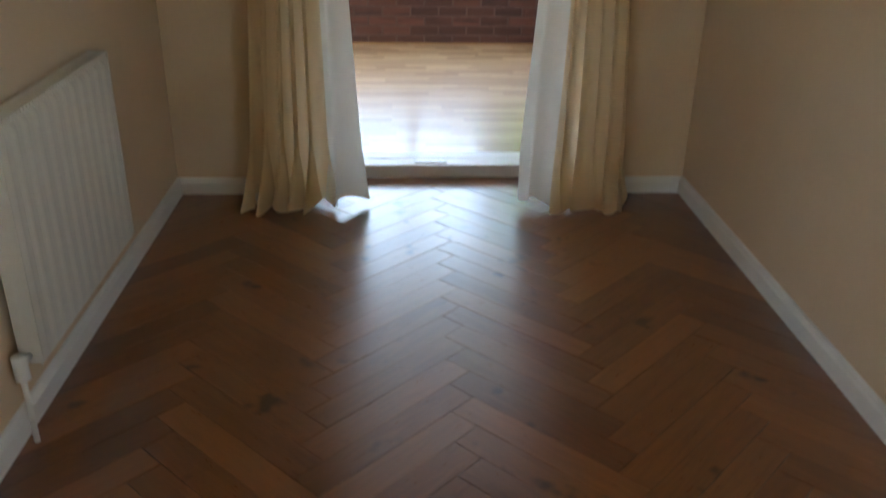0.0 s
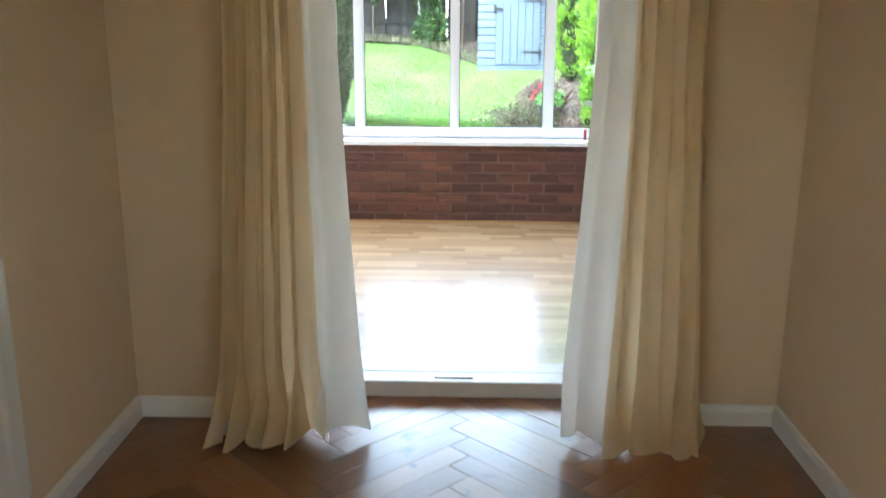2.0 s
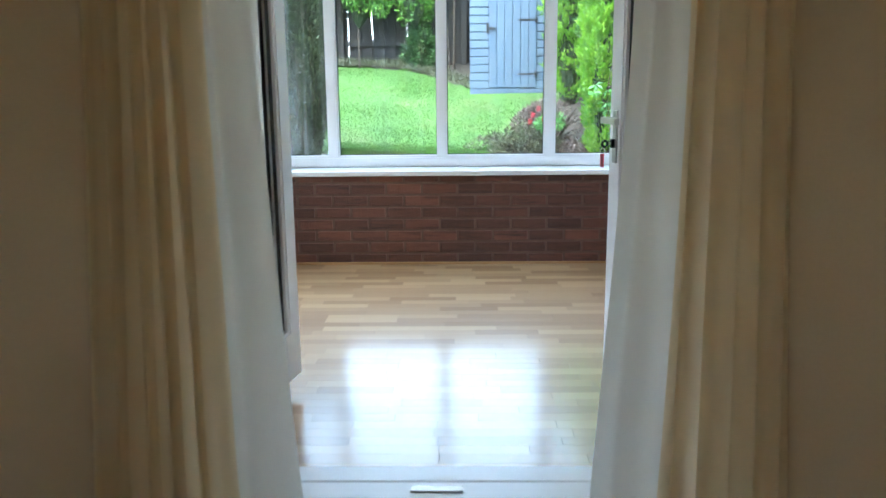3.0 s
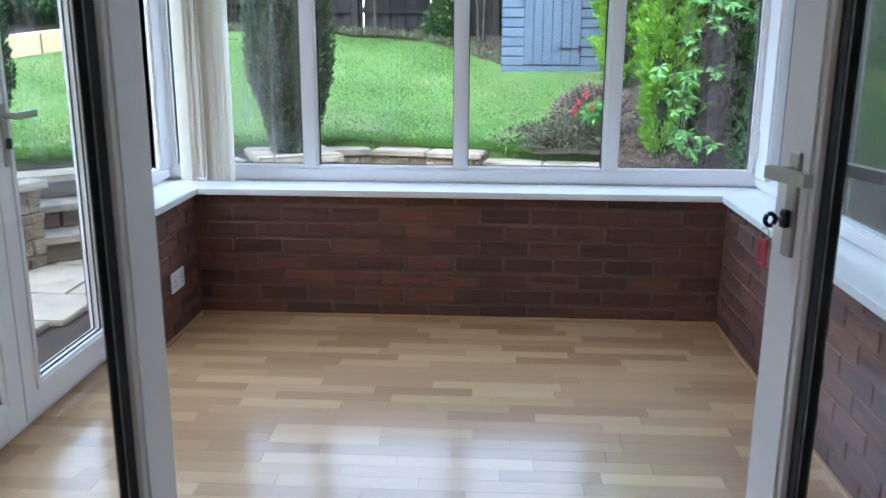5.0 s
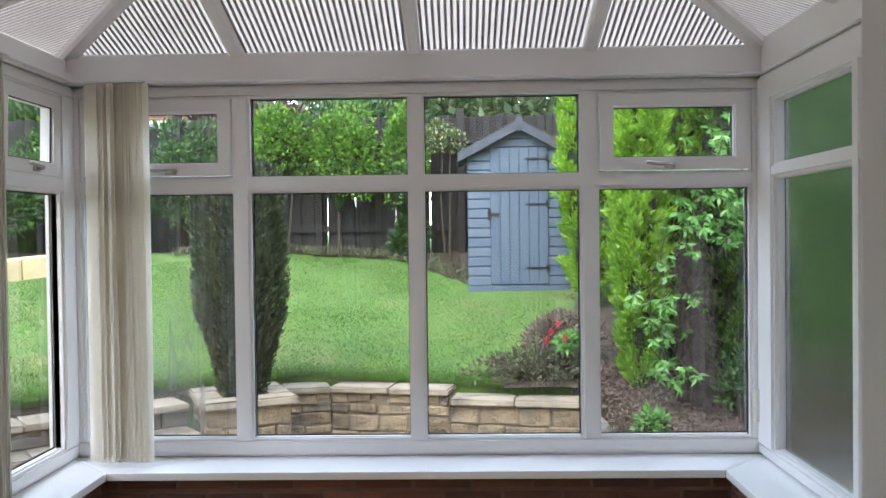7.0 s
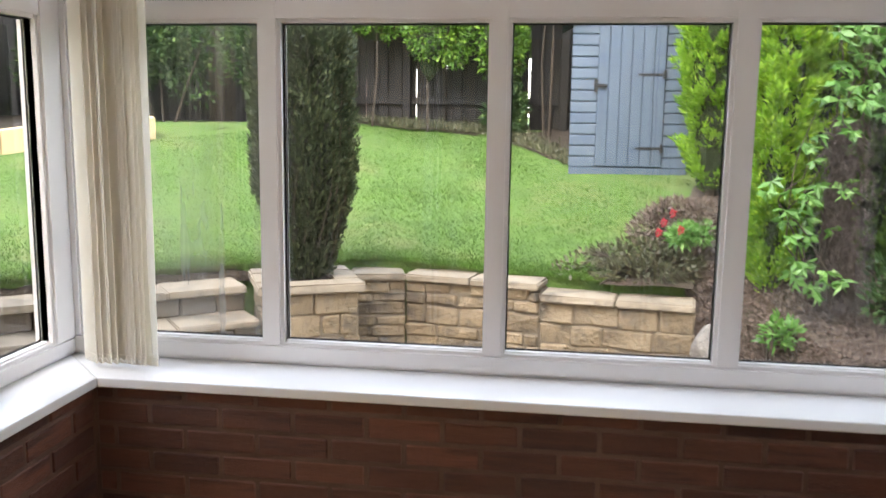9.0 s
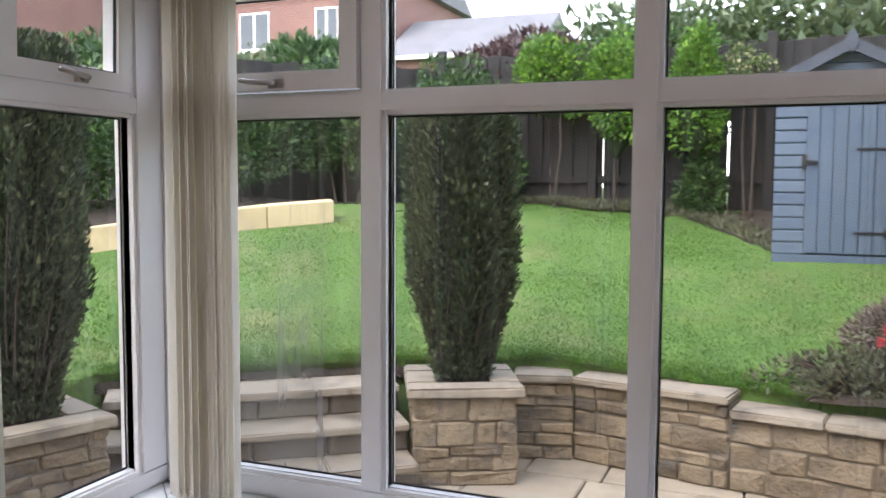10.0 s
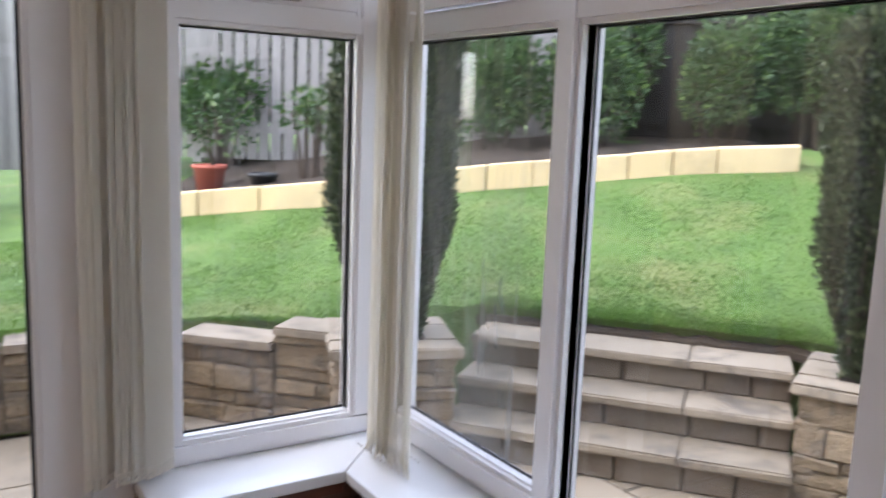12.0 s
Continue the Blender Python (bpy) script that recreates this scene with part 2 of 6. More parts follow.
bank_soil = surface("brown_bank_soil", (0.035, 0.024, 0.017), (0.125, 0.086, 0.062), 0.95, 9, 50, 1.0, 0.03, stain=(0.05, 0.045, 0.02), stain_scale=3)
rock_mat = surface("grey_rock", (0.13, 0.115, 0.10), (0.27, 0.245, 0.215), 0.9, 6, 50, 0.9, 0.012)
bark_mat = surface("bark", (0.028, 0.02, 0.014), (0.08, 0.057, 0.04), 0.9, 8, 60, 1.0, 0.01, scale=(1, 1, 0.3))
red_petal = surface("red_petals", (0.30, 0.005, 0.016), (0.46, 0.012, 0.03), 0.5, 20, 80, 0.2)
shed_paint = surface("blue_grey_shed_paint", (0.068, 0.092, 0.128), (0.102, 0.132, 0.174), 0.55, 3, 50, 0.4, 0.003, scale=(1, 1, 2), stain=(0.06, 0.088, 0.135), stain_scale=2.5, per="object", spread=0.3)
felt_mat = surface("roofing_felt", (0.05, 0.055, 0.068), (0.085, 0.092, 0.11), 0.9, 5, 150, 0.6, 0.003)
iron_mat = surface("black_iron", (0.012, 0.012, 0.013), (0.03, 0.03, 0.032), 0.45, 8, 90, 0.2, metal=0.3)
# dark stain taken almost to black for the shade of overhanging shrubs
fence_dark = wood("stained_shaded_fence", (0.004, 0.0035, 0.003), (0.024, 0.0195, 0.016), 0.8, "z", 0.5)
fence_grey = wood("grey_weathered_fence", (0.17, 0.155, 0.145), (0.32, 0.30, 0.285), 0.85, "z", 0.5)
curtain_mat = cloth_of("cream_curtain", (0.82, 0.68, 0.45), (0.90, 0.77, 0.55), 0.62)
lining_mat = cloth_of("white_curtain_lining", (0.80, 0.765, 0.69), (0.88, 0.845, 0.77), 0.58)
slat_mat = cloth_of("cream_blind_fabric", (0.90, 0.865, 0.80), (0.94, 0.915, 0.86), 0.72)
radiator_mat = surface("white_radiator_enamel", (0.62, 0.57, 0.48), (0.68, 0.63, 0.54), 0.35, 2, 40, 0.03)
nickel = surface("satin_nickel", (0.42, 0.39, 0.35), (0.52, 0.49, 0.45), 0.35, 6, 120, 0.05, metal=0.9)
white_plastic = surface("white_plastic", (0.74, 0.72, 0.70), (0.80, 0.78, 0.76), 0.35, 4, 60, 0.02)
red_plastic = surface("red_plastic_tag", (0.60, 0.02, 0.05), (0.70, 0.04, 0.08), 0.3, 6, 60, 0.02)
red_film = surface("pink_label_film", (0.42, 0.10, 0.12), (0.5, 0.15, 0.17), 0.25, 6, 60, 0.02)
terracotta = surface("terracotta_pot", (0.38, 0.09, 0.06), (0.50, 0.14, 0.09), 0.8, 5, 60, 0.4)
black_plastic = surface("black_plastic_pot", (0.015, 0.015, 0.016), (0.03, 0.03, 0.032), 0.5, 5, 60, 0.2)
far_brick, nt, bsdf, _ = nodes_of("far_red_brick")
sep, com = nt.nodes.new("ShaderNodeSeparateXYZ"), nt.nodes.new("ShaderNodeCombineXYZ")
link(nt, coords(nt, (1, 1, 1), False), sep.inputs[0])
run = nt.nodes.new("ShaderNodeMath")
link(nt, sep.outputs[0], run.inputs[0])
link(nt, sep.outputs[1], run.inputs[1])
link(nt, run.outputs[0], com.inputs[0])
link(nt, sep.outputs[2], com.inputs[1])
courses = nt.nodes.new("ShaderNodeTexBrick")
link(nt, com.outputs[0], courses.inputs["Vector"])
for key_, v in (("Color1", (0.15, 0.048, 0.036, 1)), ("Color2", (0.23, 0.085, 0.062, 1)), ("Mortar", (0.34, 0.25, 0.21, 1)), ("Scale", 1.0), ("Mortar Size", 0.012), ("Brick Width", 0.225), ("Row Height", 0.075)):
    courses.inputs[key_].default_value = v
link(nt, mixed(nt, ramp(nt, noise_of(nt, coords(nt, (1, 1, 1), False), 0.8, 5), (0.35, 0.0), (0.7, 0.4)), courses.outputs[0], (0.11, 0.045, 0.036)), bsdf.inputs["Base Color"])
bsdf.inputs["Roughness"].default_value = 0.9
tile_mat = surface("grey_roof_tiles", (0.13, 0.125, 0.13), (0.22, 0.21, 0.215), 0.85, 2, 12, 0.6, 0.02)
dark_pane = surface("dark_window_pane", (0.03, 0.035, 0.04), (0.06, 0.065, 0.07), 0.08, 1, 8, 0.02)
clear_glass = glass_of("window_glass", 0.09)
hazy_glass = glass_of("misted_window_glass", 0.5)
door_glass = glass_of("door_glass", 0.05)

obscure_glass, nt, bsdf, _ = nodes_of("obscured_glass")
bsdf.inputs["Base Color"].default_value = (0.52, 0.57, 0.55, 1)
bsdf.inputs["Transmission Weight"].default_value, bsdf.inputs["Roughness"].default_value = 1.0, 0.2
bsdf.inputs["IOR"].default_value = 1.2
bump(nt, bsdf, noise_of(nt, coords(nt, (1, 1, 0.6)), 70, 3), 0.5, 0.003)

poly_sheet, nt, bsdf, out = nodes_of("multiwall_polycarbonate")
slow = noise_of(nt, coords(nt), 2.5, 5)
poly_col = mixed(nt, ramp(nt, slow, (0.3, 0.0), (0.7, 1.0)), (0.53, 0.49, 0.455), (0.60, 0.56, 0.52))
link(nt, poly_col, bsdf.inputs["Base Color"])
bsdf.inputs["Roughness"].default_value = 0.3
tr = nt.nodes.new("ShaderNodeBsdfTranslucent")
link(nt, poly_col, tr.inputs[0])
mx = nt.nodes.new("ShaderNodeMixShader")
mx.inputs[0].default_value = 0.88
link(nt, bsdf.outputs[0], mx.inputs[1])
link(nt, tr.outputs[0], mx.inputs[2])
link(nt, mx.outputs[0], out.inputs[0])
rib_mat = surface("polycarbonate_rib", (0.26, 0.235, 0.22), (0.34, 0.31, 0.29), 0.4, 5, 60, 0.05)

# ---------------------------------------------------------------- building helpers


def box(bm, x0, x1, y0, y1, z0, z1, m=None):
    """Adds one box to bm, turned by m if given. Returns its vertices."""
    vs = [bm.verts.new((x, y, z)) for x in (x0, x1) for y in (y0, y1) for z in (z0, z1)]
    for f in ((0, 1, 3, 2), (4, 6, 7, 5), (0, 4, 5, 1), (2, 3, 7, 6), (0, 2, 6, 4), (1, 5, 7, 3)):
        bm.faces.new([vs[i] for i in f])
    if m is not None:
        for v in vs:
            v.co = m @ v.co
    return vs


def soften(bm, width, segments=2):
    bmesh.ops.bevel(bm, geom=list(bm.edges), offset=width, segments=segments, affect="EDGES", profile=0.6)


def boxes(*specs, bevel=0.0, m=None, segments=1):
    bm = bmesh.new()
    for s in specs:
        box(bm, *s, m)
    if bevel:
        soften(bm, bevel, segments)
    return bm


def tube(bm, points, radius, sides=8, taper=1.0):
    """A round bar along points."""
    rings = []
    n = len(points)
    for i, p in enumerate(points):
        p = Vector(p)
        d = (Vector(points[min(i + 1, n - 1)]) - Vector(points[max(i - 1, 0)])).normalized()
        a = d.orthogonal().normalized()
        b = d.cross(a)
        r = radius * (1 + (taper - 1) * i / max(n - 1, 1))
        rings.append([bm.verts.new(p + r * (math.cos(k * math.tau / sides) * a + math.sin(k * math.tau / sides) * b)) for k in range(sides)])
    for r0, r1 in zip(rings, rings[1:]):
        # rings keep the same start where the bar bends gently
        for k in range(sides):
            bm.faces.new((r0[k], r0[(k + 1) % sides], r1[(k + 1) % sides], r1[k]))
    bm.faces.new(rings[0][::-1])
    bm.faces.new(rings[-1])


def mesh_from(name, bm, material, smooth=False):
    bmesh.ops.recalc_face_normals(bm, faces=bm.faces)
    me = bpy.data.meshes.new(name)
    bm.to_mesh(me)
    bm.free()
    me.materials.append(material)
    if smooth:
        for p in me.polygons:
            p.use_smooth = True
    return me


def solid(name, bm, material, label="", category="", group="", kind="", smooth=False):
    return tagged(new(name, mesh_from(name, bm, material, smooth)), label, category, group, kind)


def thing(name, at, label, category, group="", kind=""):
    ob = new(name)
    ob.location = at
    ob.empty_display_size = 0.1
    return tagged(ob, label, category, group, kind)


def hang(ob, parent):
    ob.parent = parent
    ob.matrix_parent_inverse = Matrix.Translation(parent.location).inverted() if parent.parent is None else Matrix.Identity(4)
    return ob


def part(name, bm, material, parent, label="", smooth=False):
    ob = new(name, mesh_from(name, bm, material, smooth))
    hang(ob, parent)
    return tagged(ob, label)


def piece(name, me, parent, m):
    """One alike piece on shared mesh data."""
    ob = new(name, me)
    hang(ob, parent)
    ob.matrix_basis = m
    return ob


def arrays(name, verts, faces, material):
    me = bpy.data.meshes.new(name)
    me.from_pydata([tuple(v) for v in verts], [], [tuple(f) for f in faces])
    me.materials.append(material)
    return me


rng = np.random.default_rng(7)


def sprays(points, normals, length, width, lean=0.5, up=0.6, fold=0.25):
    """Leaf-like diamonds at points, pointing along their normals bent upwards. Returns vertices and faces."""
    n = len(points)
    d = normals + rng.normal(0, lean, (n, 3)) + np.array([0, 0, up])
    d /= np.linalg.norm(d, axis=1)[:, None]
    side = np.cross(d, rng.normal(0, 1, (n, 3)))
    side /= np.linalg.norm(side, axis=1)[:, None]
    nor = np.cross(d, side)
    ln = length * rng.uniform(0.6, 1.4, n)[:, None]
    wd = width * rng.uniform(0.6, 1.4, n)[:, None]
    mid = points + d * ln * 0.45 + nor * ln * fold * rng.uniform(-0.6, 1, n)[:, None]
    v = np.stack([points, mid + side * wd / 2, points + d * ln, mid - side * wd / 2], 1).reshape(-1, 3)
    f = np.arange(n * 4).reshape(n, 4)
    return v, f


def cloud(name, points, normals, length, width, material, parent=None, lean=0.5, up=0.6, label=""):
    v, f = sprays(np.asarray(points, float), np.asarray(normals, float), length, width, lean, up)
    ob = new(name, arrays(name, v, f, material))
    if parent is not None:
        hang(ob, parent)
    return tagged(ob, label)


def lobed(n, centre, radii, lobes=9, depth=0.25, shell=0.75):
    """Points and outward normals through the outer shell of an uneven rounded mass of smaller clumps."""
    c = np.array(centre)
    r = np.array(radii)
    dirs = rng.normal(0, 1, (lobes, 3))
    dirs /= np.linalg.norm(dirs, axis=1)[:, None]
    dirs[:, 2] = np.abs(dirs[:, 2]) * 0.9 - 0.25
    cl = c + dirs * r * rng.uniform(0.45, 0.8, (lobes, 1))
    size = rng.uniform(0.35, 0.6, lobes)
    k = rng.integers(0, lobes, n)
    d = rng.normal(0, 1, (n, 3))
    d /= np.linalg.norm(d, axis=1)[:, None]
    rad = rng.uniform(shell, 1.0 + depth * 0.4, (n, 1)) ** 0.8
    return cl[k] + d * r * size[k][:, None] * rad, d

# ---------------------------------------------------------------- dining room shell
RX0, RX1, RY0 = -1.08, 1.20, -4.9
DX0, DX1, DH = -0.74, 0.95, 2.08          # French door opening
CZ = 2.38


def structure(name, bm, material, label, category):
    return solid(name, bm, material, label, category, kind="structure")


WX0, WX1 = -0.60, 0.80                      # plastered opening on the room side
structure("wall_north", boxes((-5.5, WX0, 0, 0.30, -0.16, 5.0), (-5.5, DX0, 0.30, 0.40, -0.16, 5.0), (WX1, 5.5, 0, 0.30, -0.16, 5.0), (DX1, 5.5, 0.30, 0.40, -0.16, 5.0), (WX0, WX1, 0, 0.30, DH, 5.0), (DX0, DX1, 0.30, 0.40, DH, 5.0)), wall_paint,
          "magnolia painted plaster wall around the French doors", "wall")


def side_wall(x0, x1, y1):
    """A long wall of the room, up to y1, with an unseen opening added behind the walker to let daylight in."""
    return boxes((x0, x1, y1, -0.002, -0.16, CZ), (x0, x1, RY0, -4.75, -0.16, CZ), (x0, x1, -4.75, y1, -0.16, 0.9), (x0, x1, -4.75, y1, 2.1, CZ))


# both openings are assumed, their widths set by the light they give
structure("wall_west", side_wall(RX0 - 0.15, RX0, -4.0), wall_paint, "magnolia painted plaster wall behind the radiator", "wall")
structure("wall_east", side_wall(RX1, RX1 + 0.15, -3.93), wall_paint, "plain magnolia painted plaster wall", "wall")
structure("wall_south", boxes((RX0 - 0.15, RX1 + 0.15, RY0 - 0.15, RY0 - 0.002, -0.16, CZ)), wall_paint, "plain magnolia painted wall closing the room", "wall")
structure("ceiling", boxes((RX0 - 0.15, RX1 + 0.15, RY0 - 0.15, -0.002, CZ + 0.002, CZ + 0.15)), ceiling_paint, "white painted plaster ceiling", "ceiling")
# out of view: slab added to stop light coming over from behind
structure("house_roof", boxes((-5.5, 5.5, -9.0, -0.002, 4.8, 5.0)), ceiling_paint, "plain unseen slab over the house, added to block light", "roof")
parquet_floor = structure("floor", boxes((RX0, RX1, RY0, 0.20, -0.16, -0.004)), floor_under, "oak herringbone parquet floor with dark joints", "floor")

# skirting boards: a flat face with a rounded top edge


def skirting(x0, y0, x1, y1, depth=0.018, height=0.075):
    """One board along the wall from one point to the other; the room lies to the left of that way."""
    d = Vector((x1 - x0, y1 - y0, 0))
    length = d.length
    m = Matrix.Translation((x0, y0, 0)) @ Matrix.Rotation(math.atan2(d.y, d.x), 4, "Z")
    bm = bmesh.new()
    prof = [(0, 0.0), (depth, 0.0), (depth, height - 0.022), (depth - 0.005, height - 0.012), (depth - 0.007, height - 0.004), (depth - 0.012, height), (0, height)]
    ends = [[bm.verts.new(m @ Vector((s, a, b))) for a, b in prof] for s in (0, length)]
    n = len(prof)
    for i in range(n):
        bm.faces.new((ends[0][i], ends[0][(i + 1) % n], ends[1][(i + 1) % n], ends[1][i]))
    bm.faces.new(ends[0][::-1])
    bm.faces.new(ends[1])
    return structure("baseboard", bm, gloss_white, "white gloss painted skirting board at the foot of the wall", "baseboard")


skirting(RX0, -0.02, RX0, RY0, height=0.08)
skirting(RX1, RY0, RX1, -0.02, height=0.08)
skirting(WX0 - 0.02, 0, RX0, 0)
skirting(RX1, 0, WX1 + 0.02, 0)

# ---------------------------------------------------------------- conservatory shell
BX, BY, BZ = 1.19, 3.33, 0.567           # inner brick faces and their height
GX, GY = 1.42, 3.585                     # glass planes
cons_floor = structure("floor_conservatory", boxes((-1.44, 1.44, 0.402, 3.60, -0.12, -0.003)), laminate_under, "light oak strip laminate floor", "floor")
wall_back = structure("wall_dwarf_back", boxes((-1.50, 1.50, BY + 0.005, BY + 0.30, -0.16, BZ)), mortar_mat, "low red brick wall under the end windows", "wall")
wall_left = structure("wall_dwarf_left", boxes((-1.50, -BX - 0.005, 2.855, BY + 0.003, -0.16, BZ)), mortar_mat, "short return of low red brick wall beside the door", "wall")
wall_right = structure("wall_dwarf_right", boxes((BX + 0.005, 1.50, 0.402, BY + 0.003, -0.16, BZ)), mortar_mat, "low red brick wall under the obscured side windows", "wall")

# window boards: one mitred run on top of the low walls
bm = bmesh.new()
for outline in ([(-1.45, 3.60), (1.45, 3.60), (1.165, 3.308), (-1.165, 3.308)],
                [(-1.45, 2.845), (-1.45, 3.598), (-1.167, 3.306), (-1.167, 2.845)],
                [(1.45, 3.598), (1.45, 0.402), (1.167, 0.402), (1.167, 3.306)]):
    lo = [bm.verts.new((x, y, BZ + 0.002)) for x, y in outline]
    hi = [bm.verts.new((x, y, BZ + 0.032)) for x, y in outline]
    bm.faces.new(lo)
    bm.faces.new(hi)
    for i in range(4):
        bm.faces.new((lo[i], lo[(i + 1) % 4], hi[(i + 1) % 4], hi[i]))
bmesh.ops.recalc_face_normals(bm, faces=bm.faces)
soften(bm, 0.004, 2)
structure("window_sill", bm, sill_white, "glossy white window board on the low brick wall", "window sill")
SZ = BZ + 0.034                          # top of the window boards

# wooden bead between floor and brick
BEADS = (((-BX, BY - 0.001), (BX, BY - 0.001)), ((-BX + 0.001, 2.87), (-BX + 0.001, BY - 0.02)), ((BX - 0.001, BY - 0.02), (BX - 0.001, 0.42)))
for (x0, y0), (x1, y1) in BEADS:
    d = Vector((x1 - x0, y1 - y0, 0))
    m = Matrix.Translation((x0, y0, 0)) @ Matrix.Rotation(math.atan2(d.y, d.x), 4, "Z")
    bm = boxes((0.0, d.length, -0.014, 0.0, 0.0, 0.016), bevel=0.004, m=m, segments=2)
    structure("trim", bm, laminate_rest, "thin light oak floor bead along the bricks", "trim")

# ---------------------------------------------------------------- white window frames


def frame_bar(bm, axis, u0, u1, z0, z1, plane, lip=0.012):
    """A bar of a window frame in the plane y=plane or x=plane, with a stepped, softened section."""
    sgn = -1 if plane > 0 else 1
    up = 0.003 if u1 - u0 < z1 - z0 else 0.0
    a, b = sorted((plane - sgn * (0.012 + up), plane + sgn * (0.042 + up)))
    c, d = sorted((plane + sgn * (0.042 + up), plane + sgn * (0.052 + up)))
    ins_u = lip if u1 - u0 < z1 - z0 else 0
    ins_z = lip if u1 - u0 >= z1 - z0 else 0
    if axis == "y":
        v = box(bm, u0, u1, a, b, z0, z1) + box(bm, u0 + ins_u, u1 - ins_u, c - 0.001, d, z0 + ins_z, z1 - ins_z)
    else:
        v = box(bm, a, b, u0, u1, z0, z1) + box(bm, c - 0.001, d, u0 + ins_u, u1 - ins_u, z0 + ins_z, z1 - ins_z)
    return v


def pane(parent, axis, u0, u1, z0, z1, plane, material, thick=0.006, name="pane"):
    t = thick / 2
    bm = boxes((u0, u1, plane - t, plane + t, z0, z1) if axis == "y" else (plane - t, plane + t, u0, u1, z0, z1))
    if material in (clear_glass, hazy_glass, door_glass):
        bm.free()
        bm = bmesh.new()
        if axis == "y":
            q = [(u0, plane, z0), (u1, plane, z0), (u1, plane, z1), (u0, plane, z1)]
        else:
            q = [(plane, u0, z0), (plane, u1, z0), (plane, u1, z1), (plane, u0, z1)]
        bm.faces.new([bm.verts.new(p) for p in q])
    ob = part(name, bm, material, parent)
    ob.visible_shadow = False
    return ob


def bead_of(parent, axis, u0, u1, z0, z1, plane, seal=0.004):
    """The black gasket and bevelled glazing bead round a pane."""
    sgn = -1 if plane > 0 else 1
    for w, off, mat, nm in ((seal, 0.004, gasket, "gasket"), (0.004 if seal < 0.002 else 0.0, 0.030, upvc, "glazing_bead")):
        bm = bmesh.new()
        e = 0.012 if nm == "glazing_bead" else 0.006
        p0, p1 = sorted((plane + sgn * off, plane + sgn * (off - 0.003 if nm == "gasket" else 0.008)))
        for (a0, a1, c0, c1) in ((u0 - e, u1 + e, z0 - e, z0 + w), (u0 - e, u1 + e, z1 - w, z1 + e), (u0 - e, u0 + w, z0, z1), (u1 - w, u1 + e, z0, z1)):
            if axis == "y":
                box(bm, a0, a1, p0, p1, c0, c1)
            else:
                box(bm, p0, p1, a0, a1, c0, c1)
        part(nm, bm, mat, parent)


def stay_handle(parent, axis, u, z, plane):
    """A cockspur handle at the foot of a top-hung opener: rose, neck and curved lever."""
    sgn = -1 if plane > 0 else 1
    bm = bmesh.new()

    def put(a, o, c):
        return (a, plane + sgn * o, c) if axis == "y" else (plane + sgn * o, a, c)
    box(bm, *[v for pr in zip(put(u - 0.022, 0.052, z - 0.012), put(u + 0.022, 0.060, z + 0.012)) for v in sorted(pr)])
    tube(bm, [put(u, 0.058, z), put(u, 0.080, z), put(u - 0.02, 0.092, z), put(u - 0.06, 0.090, z + 0.004), put(u - 0.095, 0.082, z + 0.010)], 0.0085, 8, 0.8)
    part("handle", bm, nickel, parent, "silver lever window handle", True)


T0, T1, HEAD = 1.665, 1.732, 2.045       # transom and head of the windows
win = thing("window_1", (0, GY, SZ), "wide white framed end window with eight panes", "window", kind="structure")
bm = bmesh.new()
frame_bar(bm, "y", -1.39, 1.39, SZ, 0.672, GY)
frame_bar(bm, "y", -1.39, 1.39, HEAD, 2.10, GY)
part("bottom_rail", bm, upvc, win)
bm = bmesh.new()
frame_bar(bm, "y", -1.39, 1.39, T0, T1, GY)
part("transom", bm, upvc, win)
MULL = ((-0.727, -0.654), (-0.022, 0.046), (0.666, 0.742))
for u0, u1 in ((-1.39, -1.335),) + MULL + ((1.335, 1.39),):
    bm = bmesh.new()
    frame_bar(bm, "y", u0, u1, 0.668, 2.05, GY)
    part("mullion", bm, upvc, win)
LIGHTS = ((-1.335, -0.727), (-0.654, -0.022), (0.046, 0.666), (0.742, 1.335))
for i, (u0, u1) in enumerate(LIGHTS):
    pane(win, "y", u0, u1, 0.672, T0, GY, hazy_glass if i == 0 else clear_glass)
    bead_of(win, "y", u0, u1, 0.676, T0, GY)
    if i in (0, 3):
        sash = bmesh.new()
        a, b, c, d = u0 + 0.004, u1 - 0.004, T1 + 0.004, HEAD - 0.004
        for s in ((a, b, c, c + 0.048), (a, b, d - 0.048, d), (a, a + 0.05, c + 0.048, d - 0.048), (b - 0.05, b, c + 0.048, d - 0.048)):
            box(sash, s[0], s[1], GY - 0.062, GY - 0.02, s[2], s[3])
        part("opening_sash", sash, upvc, win)
        pane(win, "y", a + 0.045, b - 0.045, c + 0.045, d - 0.045, GY, clear_glass)
        bead_of(win, "y", a + 0.055, b - 0.055, c + 0.053, d - 0.053, GY - 0.02)
        stay_handle(win, "y", (u0 + u1) / 2 + (0.06 if i == 0 else -0.02), T1 + 0.022, GY - 0.012)
    else:
        pane(win, "y", u0, u1, T1, HEAD, GY, clear_glass)
        bead_of(win, "y", u0, u1, T1, HEAD, GY)


def corner_post(x, y):
    bm = boxes((x - 0.045, x + 0.045, y - 0.055, y + 0.045, SZ, 2.10), bevel=0.004)
    structure("window_post", bm, upvc, "white corner post between two window frames", "window post")


corner_post(-1.435, 3.60)
corner_post(1.435, 3.60)

# left side window beside the door
side = thing("window_2", (-GX, 3.2, SZ), "narrow white side window with a slightly open top light", "window", kind="structure")
bm = bmesh.new()
frame_bar(bm, "x", 2.86, 3.54, SZ, 0.665, -GX)
frame_bar(bm, "x", 2.86, 3.54, HEAD, 2.10, -GX)
